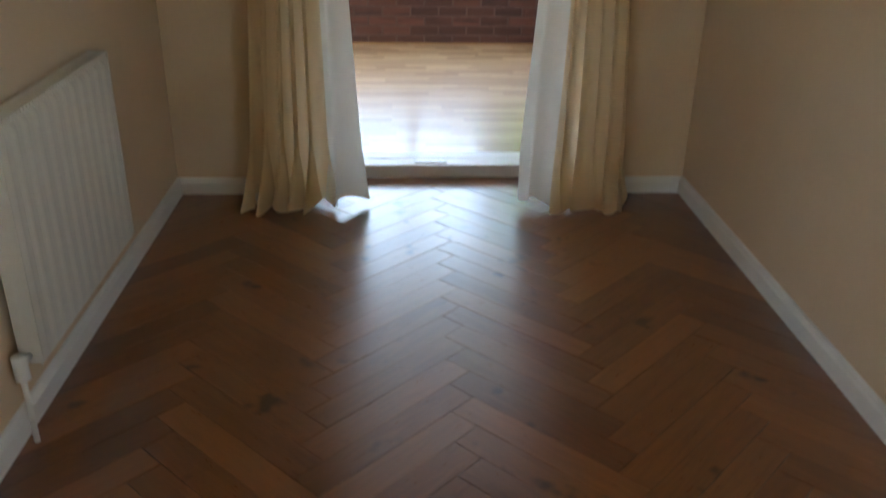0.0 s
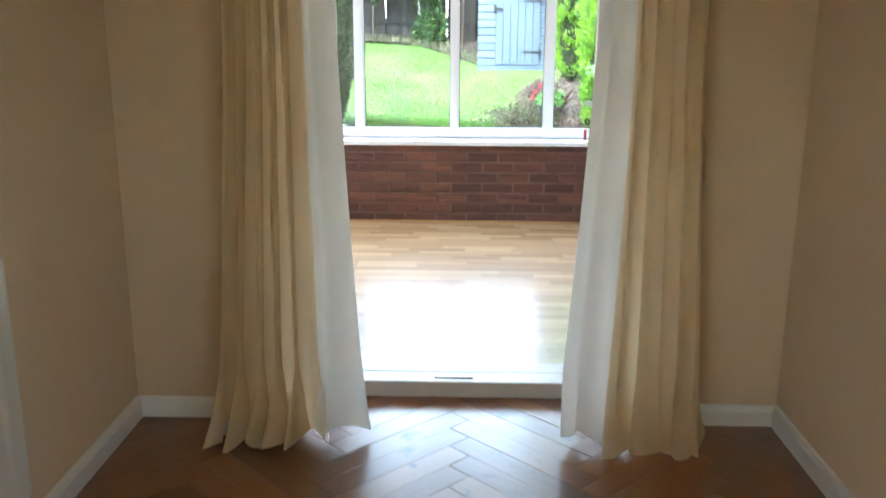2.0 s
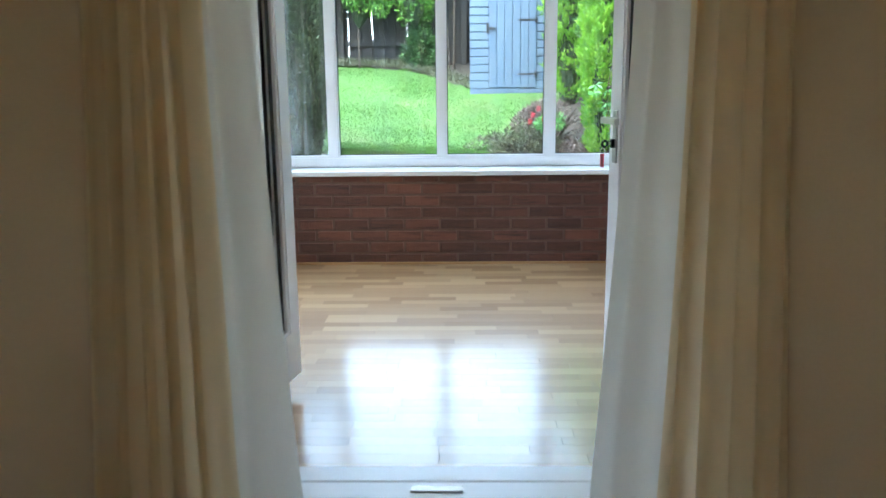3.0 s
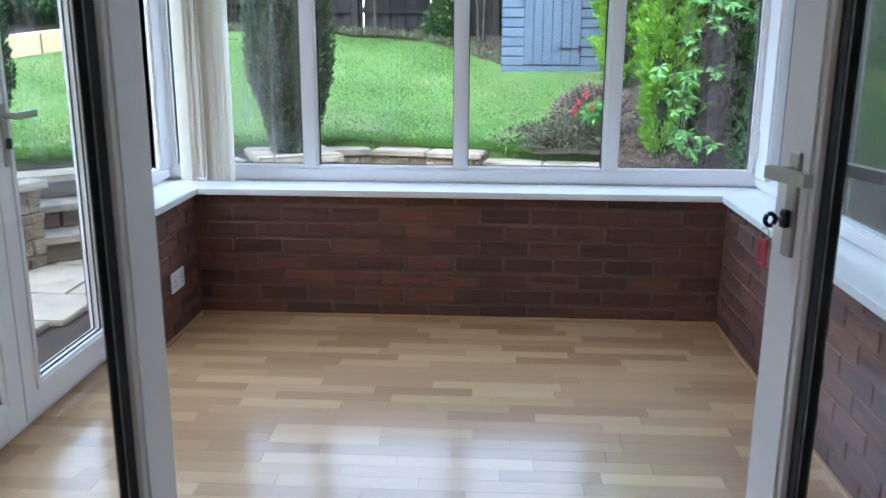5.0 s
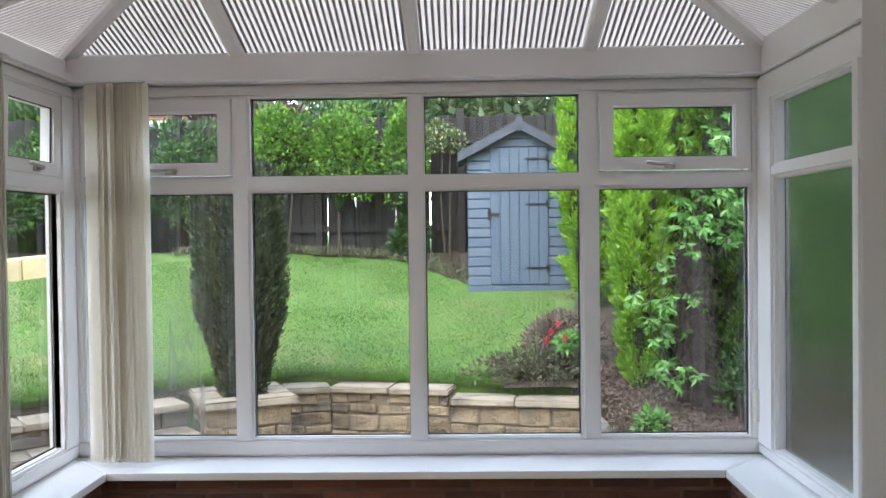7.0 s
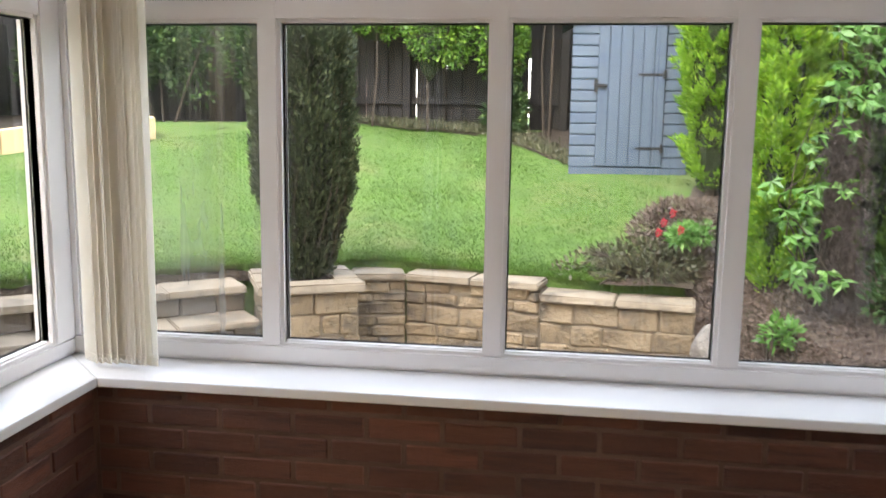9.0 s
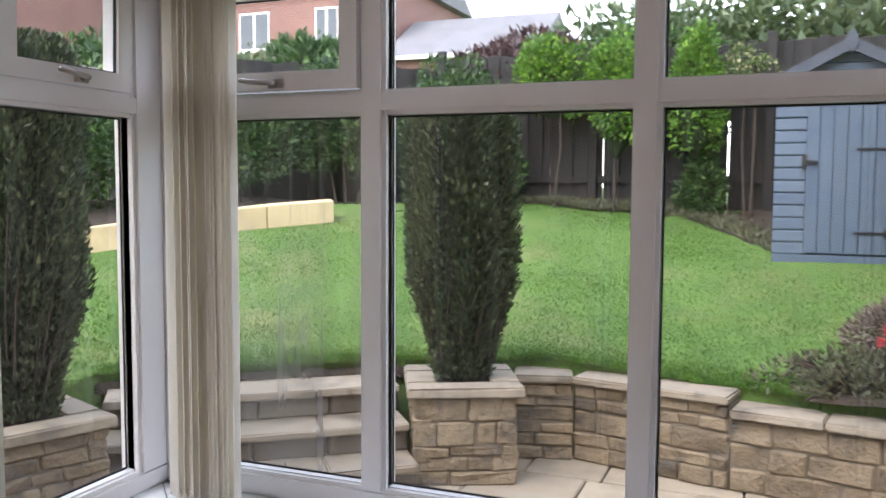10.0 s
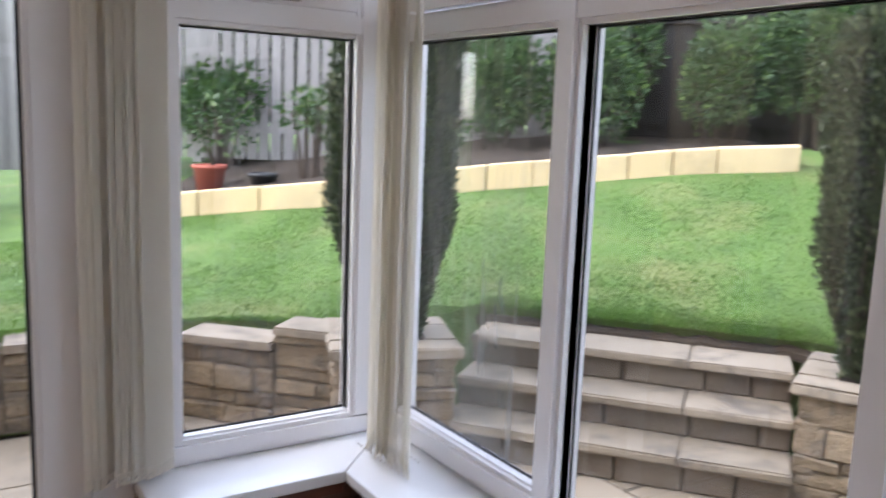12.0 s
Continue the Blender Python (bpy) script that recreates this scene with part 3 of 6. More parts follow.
frame_bar(bm, "x", 2.86, 3.54, T0, T1, -GX)
frame_bar(bm, "x", 2.861, 2.967, 0.66, 2.05, -GX)
frame_bar(bm, "x", 3.42, 3.54, 0.66, 2.05, -GX)
part("window_frame", bm, upvc, side)
pane(side, "x", 2.967, 3.42, 0.667, T0, -GX, clear_glass)
bead_of(side, "x", 2.967, 3.42, 0.671, T0, -GX)
m = Matrix.Translation((-GX, 0, HEAD)) @ Matrix.Rotation(radians(1.5), 4, "Y") @ Matrix.Translation((GX, 0, -HEAD))
bm = bmesh.new()
for s in ((2.995, 3.425, T1 + 0.002, T1 + 0.05), (2.995, 3.425, HEAD - 0.05, HEAD - 0.004), (2.995, 3.045, T1 + 0.05, HEAD - 0.05), (3.375, 3.425, T1 + 0.05, HEAD - 0.05)):
    box(bm, -GX - 0.002, -GX + 0.052, s[0], s[1], s[2], s[3], m)
sash = part("opening_sash", bm, upvc, side)
g0, g1, h0, h1 = 3.043, 3.377, T1 + 0.048, HEAD - 0.048
bm = bmesh.new()
bm.faces.new([bm.verts.new(m @ Vector((-GX + 0.034, y, z))) for y, z in ((g0, h0), (g1, h0), (g1, h1), (g0, h1))])
part("pane", bm, clear_glass, side).visible_shadow = False
bm = bmesh.new()
for y0, y1, z0, z1 in ((g0, g1, h0, h0 + 0.006), (g0, g1, h1 - 0.006, h1), (g0, g0 + 0.006, h0, h1), (g1 - 0.006, g1, h0, h1)):
    box(bm, -GX + 0.036, -GX + 0.042, y0, y1, z0, z1, m)
part("gasket", bm, gasket, side)
stay_handle(side, "x", 3.24, T1 + 0.022, -GX - 0.01)

# glazed side door pair in the left wall


def glazed_leaf(name, w, h, handle_side, thick=0.055, stile=0.105, foot=0.16, frame_mat=None, label="", gmat=None, kind="structure", seal=0.006):
    """A door leaf standing on z=0, from x=0 (its hinges) to x=w, centred on y=0: stiles, rails, glazing bead, gasket, glass and handles."""
    frame_mat = frame_mat or upvc
    d = thing(name, (0, 0, 0), label, "door", kind=kind)
    t = thick / 2
    for nm, s in (("stile", (0, stile, -t, t, 0, h)), ("stile", (w - stile, w, -t, t, 0, h)), ("bottom_rail", (stile, w - stile, -t, t, 0, foot)), ("top_rail", (stile, w - stile, -t, t, h - stile, h))):
        part(nm, boxes(s, bevel=0.004, segments=2), frame_mat, d)
    for y0, y1 in ((-t - 0.006, -t + 0.002), (t - 0.002, t + 0.006)):
        bm = bmesh.new()
        g0, g1, z0, z1 = stile, w - stile, foot, h - stile
        for s in ((g0 - 0.03, g1 + 0.03, z0 - 0.03, z0 - 0.012), (g0 - 0.03, g1 + 0.03, z1 + 0.012, z1 + 0.03), (g0 - 0.03, g0 - 0.012, z0 - 0.012, z1 + 0.012), (g1 + 0.012, g1 + 0.03, z0 - 0.012, z1 + 0.012)):
            box(bm, s[0], s[1], y0, y1, s[2], s[3])
        part("glazing_bead", bm, frame_mat, d)
    bm = bmesh.new()
    for y0 in (-0.014, 0.010):
        for s in ((stile, w - stile, foot, foot + seal), (stile, w - stile, h - stile - seal, h - stile), (stile, stile + seal, foot, h - stile), (w - stile - seal, w - stile, foot, h - stile)):
            box(bm, s[0], s[1], y0, y0 + 0.004, s[2], s[3])
    part("gasket", bm, gasket, d)
    bm = bmesh.new()
    bm.faces.new([bm.verts.new(p) for p in ((stile, 0, foot), (w - stile, 0, foot), (w - stile, 0, h - stile), (stile, 0, h - stile))])
    part("pane", bm, gmat or door_glass, d).visible_shadow = False
    # black weather seal down the closing edge
    part("weather_seal", boxes((w - 0.001, w + 0.004, -t + 0.006, -t + 0.016, 0.01, h - 0.01), (w - 0.001, w + 0.004, t - 0.016, t - 0.006, 0.01, h - 0.01)), gasket, d)
    if handle_side:
        for sg in (-1, 1):
            y = sg * t
            bm = boxes((w - 0.072, w - 0.043, min(y, y + sg * 0.010), max(y, y + sg * 0.010), 0.822, 1.012), bevel=0.004, segments=2)
            plate = part("handle_plate", bm, nickel, d, "satin nickel handle plate")
            bm = bmesh.new()
            tube(bm, [(w - 0.057, y + sg * 0.008, 0.977), (w - 0.057, y + sg * 0.050, 0.977)], 0.010, 10)
            box(bm, w - 0.160, w - 0.045, min(y + sg * 0.040, y + sg * 0.058), max(y + sg * 0.040, y + sg * 0.058), 0.966, 0.988)
            part("handle", bm, nickel, plate, "satin nickel lever handle")
            bm = boxes((w - 0.066, w - 0.048, min(y + sg * 0.009, y + sg * 0.022), max(y + sg * 0.009, y + sg * 0.022), 0.876, 0.909), bevel=0.003)
            part("lock_cylinder", bm, iron_mat, plate)
    return d


# frame of the side door and its two leaves; the nearer one carries the handle on its meeting stile
bm = bmesh.new()
frame_bar(bm, "x", 2.741, 2.858, 0.0, 2.10, -GX)
frame_bar(bm, "x", 1.28, 1.35, 0.0, 2.10, -GX)
frame_bar(bm, "x", 1.35, 2.741, 2.045, 2.10, -GX)
frame_bar(bm, "x", 1.35, 2.741, 0.0, 0.05, -GX)
structure("door_frame", bm, upvc, "white frame and low threshold of the garden doors", "door frame")
leaf = glazed_leaf("door_3", 0.69, 1.985, True, foot=0.11, label="white glazed garden door, closed, with a lever handle")
leaf.matrix_basis = pose(-GX + 0.065, 2.738, 0.055, 0, 0, -90)
leaf = glazed_leaf("door_4", 0.69, 1.985, False, foot=0.11, label="white glazed garden door, closed, without a handle")
leaf.matrix_basis = pose(-GX + 0.065, 1.353, 0.055, 0, 0, 90)
structure("wall_panel", boxes((-1.46, -1.38, 0.402, 1.278, -0.12, 2.10)), upvc, "plain white panel between door frame and house", "panel")

# right side windows with obscured glass
rside = thing("window_3", (GX, 1.8, SZ), "white side window with obscured glass", "window", kind="structure")
bm = bmesh.new()
frame_bar(bm, "x", 0.402, 3.54, SZ, 0.655, GX)
frame_bar(bm, "x", 0.402, 3.54, 1.985, 2.10, GX)
frame_bar(bm, "x", 0.402, 3.54, 1.69, 1.745, GX)
part("window_frame", bm, upvc, rside)
RM = ((0.402, 0.36), (1.10, 1.16), (1.92, 1.98), (2.66, 2.72), (3.375, 3.54))
for u0, u1 in RM:
    bm = bmesh.new()
    frame_bar(bm, "x", u0, u1, 0.65, 2.0, GX)
    part("mullion", bm, upvc, rside)
for (a, u0), (u1, b) in zip(RM, RM[1:]):
    pane(rside, "x", u0, u1, 0.655, 1.69, GX, obscure_glass)
    pane(rside, "x", u0, u1, 1.745, 1.985, GX, obscure_glass)
    bead_of(rside, "x", u0, u1, 0.655, 1.69, GX, 0.001)
    bead_of(rside, "x", u0, u1, 1.745, 1.985, GX, 0.001)
# small cream hinge block in the corner
solid("hinge_block", boxes((1.345, 1.372, 3.512, 3.530, 0.73, 0.86), bevel=0.004), slat_mat, "small cream plastic cover on the window post", "window fitting")

# eaves beams and roof
EZ0, EZ1, PITCH = 2.102, 2.215, 0.32
structure("eaves_beam", boxes((-1.42, 1.42, 3.47, 3.62, EZ0, EZ1), bevel=0.006), upvc, "white eaves beam over the end window", "eaves beam")
structure("eaves_beam", boxes((-1.50, -1.425, 0.402, 3.62, EZ0, EZ1), (-1.423, -1.36, 0.402, 3.465, EZ0, EZ1 - 0.02), bevel=0.006), upvc, "white eaves beam over the garden doors", "eaves beam")
structure("eaves_beam", boxes((1.425, 1.50, 0.402, 3.62, EZ0, EZ1), (1.36, 1.423, 0.402, 3.465, EZ0, EZ1 + 0.02), bevel=0.006), upvc, "white eaves beam over the obscured windows", "eaves beam")
structure("blind_track", boxes((-1.33, 1.33, 3.455, 3.468, 2.105, 2.135)), upvc, "slim white blind track under the eaves beam", "blind track")
structure("blind_track", boxes((-1.355, -1.325, 2.80, 3.44, 2.105, 2.130)), upvc, "slim white blind track under the eaves beam", "blind track")

EX, EY = 1.43, 3.55
TOPZ = EZ1 + EX * PITCH
roof = thing("conservatory_roof", (0, 1.9, EZ1), "hipped conservatory roof of ribbed polycarbonate sheets and white bars", "roof", kind="structure")


def facet(outline, name="roof_sheet"):
    bm = bmesh.new()
    lo = [bm.verts.new(p) for p in outline]
    hi = [bm.verts.new(Vector(p) + Vector((0, 0, 0.022))) for p in outline]
    bm.faces.new(lo)
    bm.faces.new(hi)
    n = len(lo)
    for i in range(n):
        bm.faces.new((lo[i], lo[(i + 1) % n], hi[(i + 1) % n], hi[i]))
    part(name, bm, poly_sheet, roof)


apex = (0, EY - EX, TOPZ)
facet([(-EX, EY, EZ1), (EX, EY, EZ1), apex])
facet([(-EX, EY, EZ1), apex, (0, 0.402, TOPZ), (-EX, 0.402, EZ1)])
facet([(EX, EY, EZ1), apex, (0, 0.402, TOPZ), (EX, 0.402, EZ1)])
# ribs inside the sheets
bm = bmesh.new()
for k in range(-60, 61):
    x = k * 0.0235
    if abs(x) < EX - 0.03:
        ln = EX - abs(x)
        vs = []
        for yy in (EY - 0.02, EY - ln + 0.02):
            z = EZ1 + (EY - yy) * PITCH - 0.003
            vs.append([bm.verts.new((x + dx, yy, z + dz)) for dx, dz in ((-0.0055, 0), (0.0055, 0), (0.0055, 0.002), (-0.0055, 0.002))])
        for i in range(4):
            bm.faces.new((vs[0][i], vs[0][(i + 1) % 4], vs[1][(i + 1) % 4], vs[1][i]))
ribs = part("sheet_ribs", bm, rib_mat, roof)
tagged(ribs, kind="stuff")
bm = bmesh.new()
for sg in (-1, 1):
    for k in range(int((EY - 0.32) / 0.0235)):
        y = 0.32 + k * 0.0235
        ln = min(EX, EY - y)
        vs = []
        for s in (0.02, ln - 0.01):
            vs.append([bm.verts.new((sg * (EX - s), y + dy, EZ1 + s * PITCH - 0.003 + dz)) for dy, dz in ((-0.0045, 0), (0.0045, 0), (0.0045, 0.002), (-0.0045, 0.002))])
        for i in range(4):
            bm.faces.new((vs[0][i], vs[0][(i + 1) % 4], vs[1][(i + 1) % 4], vs[1][i]))
tagged(part("sheet_ribs", bm, rib_mat, roof), kind="stuff")


def roof_bar(p, q, w=0.055):
    """A white glazing bar from eave to ridge, with a rounded foot."""
    p, q = Vector(p), Vector(q)
    d = (q - p).normalized()
    s = d.cross(Vector((0, 0, 1))).normalized()
    u = s.cross(d)
    bm = bmesh.new()
    prof = [(-w / 2, 0.004), (-w / 2, -0.03), (-w / 3, -0.042), (w / 3, -0.042), (w / 2, -0.03), (w / 2, 0.004)]
    ends = [[bm.verts.new(e + s * a + u * b) for a, b in prof] for e in (p, q)]
    for i in range(6):
        bm.faces.new((ends[0][i], ends[0][(i + 1) % 6], ends[1][(i + 1) % 6], ends[1][i]))
    bm.faces.new(ends[0])
    bm.faces.new(ends[1])
    part("glazing_bar", bm, upvc, roof)


for sg in (-1, 1):
    roof_bar((sg * EX, EY, EZ1), (0, EY - EX, TOPZ), 0.07)
    for y in (0.75, 1.45, 2.12, 2.8):
        ln = min(EX, EY - y)
        roof_bar((sg * EX, y, EZ1), (sg * (EX - ln), y, EZ1 + ln * PITCH))
for x in (-0.69, 0.012, 0.704):
    ln = EX - abs(x)
    roof_bar((x, EY, EZ1), (x, EY - ln, EZ1 + ln * PITCH))
roof_bar((0, EY - EX, TOPZ), (0, 0.402, TOPZ), 0.09)

# ---------------------------------------------------------------- French doors between the rooms
fd_frame = structure("door_frame", boxes((DX0, DX0 + 0.06, 0.32, 0.395, 0.062, DH), (DX1 - 0.06, DX1, 0.32, 0.395, 0.062, DH), (DX0 + 0.06, DX1 - 0.06, 0.32, 0.395, DH - 0.06, DH),
                                        (WX0 + 0.004, WX1 - 0.004, 0.20, 0.300, -0.10, 0.060), (DX0, DX1, 0.302, 0.400, -0.10, 0.060), bevel=0.004), upvc, "white frame and raised threshold of the French doors", "door frame")
solid("strike_plate", boxes((-0.02, 0.13, 0.235, 0.262, 0.0605, 0.066), bevel=0.001), nickel, "worn metal keep plate on the door threshold", "strike plate")
LEAF = 0.80
leaf = glazed_leaf("door_1", LEAF, 1.95, False, stile=0.11, foot=0.20, seal=0.022, frame_mat=upvc, label="white glazed French door, standing open into the conservatory")
leaf.matrix_basis = pose(DX0 + 0.04, 0.412, 0.068, 0, 0, 77.6)
leaf = glazed_leaf("door_2", LEAF, 1.95, True, stile=0.11, foot=0.20, seal=0.022, frame_mat=upvc, label="white glazed French door, open, with handle and key")
leaf.matrix_basis = pose(DX1 - 0.04, 0.412, 0.068, 0, 0, 105.0)

# ---------------------------------------------------------------- garden ground
YL = ([-9, -4, -1.5, 0, 3], [3, 4, 6, 6.25, 6.0])
GROUND_EDGE = ([-14, -4.06, -3.95, -3.86, -3.72, -3.45, -3.3, -3.2, -1.95, -1.0, 0.1, 1.0, 1.15, 3.0, 8.0], [-1.0, -1.0, 2.9, 3.70, 3.98, 4.2, 4.3, 5.05, 6.08, 6.50, 6.38, 6.22, 6.62, 6.62, 6.3])
PAVE = -0.15


def lawn_z(x, y):
    return min(0.33 + 0.2 * max(0.0, y - float(np.interp(x, *YL))), 1.3)


def ground_z(x, y):
    edge = float(np.interp(x, *GROUND_EDGE)) + 0.10
    if y < edge:
        return PAVE - 0.045
    z = lawn_z(x, y)
    return z + 0.012 * noise.noise((x * 1.3, y * 1.3, 0))


xs = [-700, -250, -90, -40, -22] + [-14 + 0.14 * k for k in range(150)] + [9, 14, 25, 60, 200, 700]
ys = [-700, -200, -60, -20, -9, -4, -1.2, -0.9, 0, 0.7, 1.5] + [2.2 + 0.12 * k for k in range(88)] + [13.2, 14.5, 18, 30, 70, 250, 700]
bm = bmesh.new()
grid = [[bm.verts.new((x, y, ground_z(x, y) if -30 < x < 30 and y < 40 else (1.3 if y > 5 else PAVE - 0.045))) for y in ys] for x in xs]
for i in range(len(xs) - 1):
    for j in range(len(ys) - 1):
        bm.faces.new((grid[i][j], grid[i + 1][j], grid[i + 1][j + 1], grid[i][j + 1]))
structure("ground", bm, lawn_mat, "sloping mown lawn running up to the fence", "lawn")

# ---------------------------------------------------------------- dining room things


def pleated(x_top, x_foot, u0, u1, folds, amp, y0, phase, z_top=2.26, offset=0.0, steps=96, rows=26, hem=0.0):
    """A sheet of hanging cloth between two edges given at the top and at the foot, gathered into folds that open towards the floor."""
    bm = bmesh.new()
    grid = []
    for j in range(rows + 1):
        v = j / rows
        z = z_top * (1 - v) + 0.004 * v
        low = max(0.0, 1 - z / 0.28)
        line = []
        for i in range(steps + 1):
            u = u0 + (u1 - u0) * i / steps
            flare = max(0.0, 1 - z / 1.35) ** 1.15
            a, b = (x_top[k] + (x_foot[k] - x_top[k]) * flare for k in (0, 1))
            ang = math.tau * folds * u + phase + 0.35 * math.sin(2.1 * z + u * 4)
            wob = 0.42 * math.sin(0.63 * ang + 1.3 + 0.7 * z)
            y = y0 + offset - amp * (0.7 + 0.35 * v + 1.1 * low ** 2) * (math.sin(ang) + wob) - 0.05 * low ** 2 - 0.04 * v
            x = a + (b - a) * u + amp * (0.55 + 0.95 * low) * math.cos(ang * 1.0 + 0.6)
            zz = z + (0.018 * (1 + math.sin(ang * 1.3 + 0.5)) + hem * (u - u0)) * (low if low > 0.9 else 0)
            line.append(bm.verts.new((x, y, zz)))
        grid.append(line)
    for r0, r1 in zip(grid, grid[1:]):
        for i in range(steps):
            bm.faces.new((r0[i], r0[i + 1], r1[i + 1], r1[i]))
    return bm


def curtain(name, x_top, x_foot, phase, label):
    """x runs from the outer edge to the leading edge."""
    c = thing(name, ((x_foot[0] + x_foot[1]) / 2, -0.12, 0), label, "curtain", "pair of curtains at the French doors")
    part("face_cloth", pleated(x_top, x_foot, 0.0, 0.66, 7.4, 0.037, -0.122, phase), curtain_mat, c, "cream gathered face fabric", True)
    part("lining", pleated(x_top, x_foot, 0.60, 1.0, 2.6, 0.020, -0.105, phase + 1.0, hem=0.05), lining_mat, c, "white lining turned out at the leading edge", True)
    part("back_lining", pleated(x_top, x_foot, 0.02, 0.40, 3.0, 0.012, -0.045, phase + 0.4), lining_mat, c, "white lining behind the folds", True)
    return c


curtain("curtain", (-0.65, -0.325), (-0.73, -0.245), 0.4, "long cream lined curtain hanging to the parquet floor")
curtain("curtain", (0.83, 0.485), (0.90, 0.395), 2.0, "long cream lined curtain brushing the parquet floor")

# panel radiator
rad = thing("radiator", (-1.02, -1.3, 0.19), "white fluted panel radiator fixed to the wall", "radiator")
bm = bmesh.new()
Y0, Y1, Z0, Z1 = -1.72, -0.90, 0.19, 0.82
n = 150
prof = [(0.0, Z0), (0.010, Z0 + 0.03), (0.010, Z1 - 0.03), (0.0, Z1)]
rows = []
for i in range(n + 1):
    y = Y0 + (Y1 - Y0) * i / n
    edge = min(1.0, (y - Y0) / 0.03, (Y1 - y) / 0.03)
    wave = 0.008 * max(0.0, math.sin(math.pi * (y - Y0) / 0.0333)) ** 0.6 * edge if math.sin(math.pi * (y - Y0) / 0.0333) > 0 else 0.0
    rows.append([bm.verts.new((-1.012 + a * (0.3 + 0.7 * edge) + (wave if 0 < k < 3 else 0), y, z)) for k, (a, z) in enumerate(prof)])
for r0, r1 in zip(rows, rows[1:]):
    for k in range(3):
        bm.faces.new((r0[k], r1[k], r1[k + 1], r0[k + 1]))
part("front_panel", bm, radiator_mat, rad, "", True)
part("back_panel", boxes((-1.062, -1.014, Y0 + 0.004, Y1 - 0.004, Z0 + 0.01, Z1 - 0.012), bevel=0.004), radiator_mat, rad)
part("top_grille", boxes(*[(-1.058, -1.006, Y0 + 0.012 + 0.02 * k, Y0 + 0.026 + 0.02 * k, Z1 - 0.010, Z1 + 0.004) for k in range(40)], (-1.062, -1.056, Y0, Y1, Z1 - 0.02, Z1 + 0.005)), radiator_mat, rad)
part("side_cover", boxes((-1.062, -1.004, Y1 - 0.003, Y1 + 0.003, Z0 + 0.01, Z1 + 0.003), bevel=0.001), radiator_mat, rad)
part("side_cover", boxes((-1.062, -1.004, Y0 - 0.003, Y0 + 0.003, Z0 + 0.01, Z1 + 0.003), bevel=0.001), radiator_mat, rad)
for y in (Y0 + 0.12, Y1 - 0.12):
    part("bracket", boxes((-1.079, -1.06, y - 0.02, y + 0.02, Z0 + 0.08, Z1 - 0.08)), radiator_mat, rad)
bm = bmesh.new()
tube(bm, [(-1.035, Y0, 0.225), (-1.035, Y0 - 0.055, 0.225), (-1.035, Y0 - 0.06, 0.22), (-1.035, Y0 - 0.06, -0.003)], 0.008, 8)
valve = part("pipe", bm, gloss_white, rad, "white painted pipe", True)
bm = bmesh.new()
tube(bm, [(-1.035, Y0 - 0.06, 0.19), (-1.035, Y0 - 0.06, 0.255)], 0.019, 12)
part("valve", bm, white_plastic, rad, "white radiator valve cap", True)
bm = bmesh.new()
tube(bm, [(-1.035, Y1 - 0.01, 0.235), (-1.035, Y1 + 0.022, 0.235)], 0.010, 10)
part("blanking_plug", bm, nickel, rad, "small metal plug", True)


def socket_plate(at, label, double=True):
    """A switched socket on the plane x=at.x, facing +x."""
    x, y, z = at
    w = 0.073 if double else 0.043
    s = thing("wall_socket", at, label, "socket")
    part("face_plate", boxes((x, x + 0.009, y - w, y + w, z - 0.043, z + 0.043), bevel=0.004, segments=2), white_plastic, s)
    for k in ((-1, 1) if double else (0,)):
        part("rocker", boxes((x + 0.008, x + 0.012, y + k * 0.03 - 0.007, y + k * 0.03 + 0.007, z + 0.012, z + 0.032), bevel=0.001), white_plastic, s)
        part("pin_holes", boxes((x + 0.008, x + 0.0095, y + k * 0.036 - 0.003, y + k * 0.036 + 0.003, z + 0.0, z + 0.008), (x + 0.008, x + 0.0095, y + k * 0.036 - 0.014, y + k * 0.036 - 0.007, z - 0.020, z - 0.016),
                               (x + 0.008, x + 0.0095, y + k * 0.036 + 0.007, y + k * 0.036 + 0.014, z - 0.020, z - 0.016)), iron_mat, s)
    return s


socket_plate((-BX + 0.001, 3.045, 0.245), "white double socket set on the low brick wall")

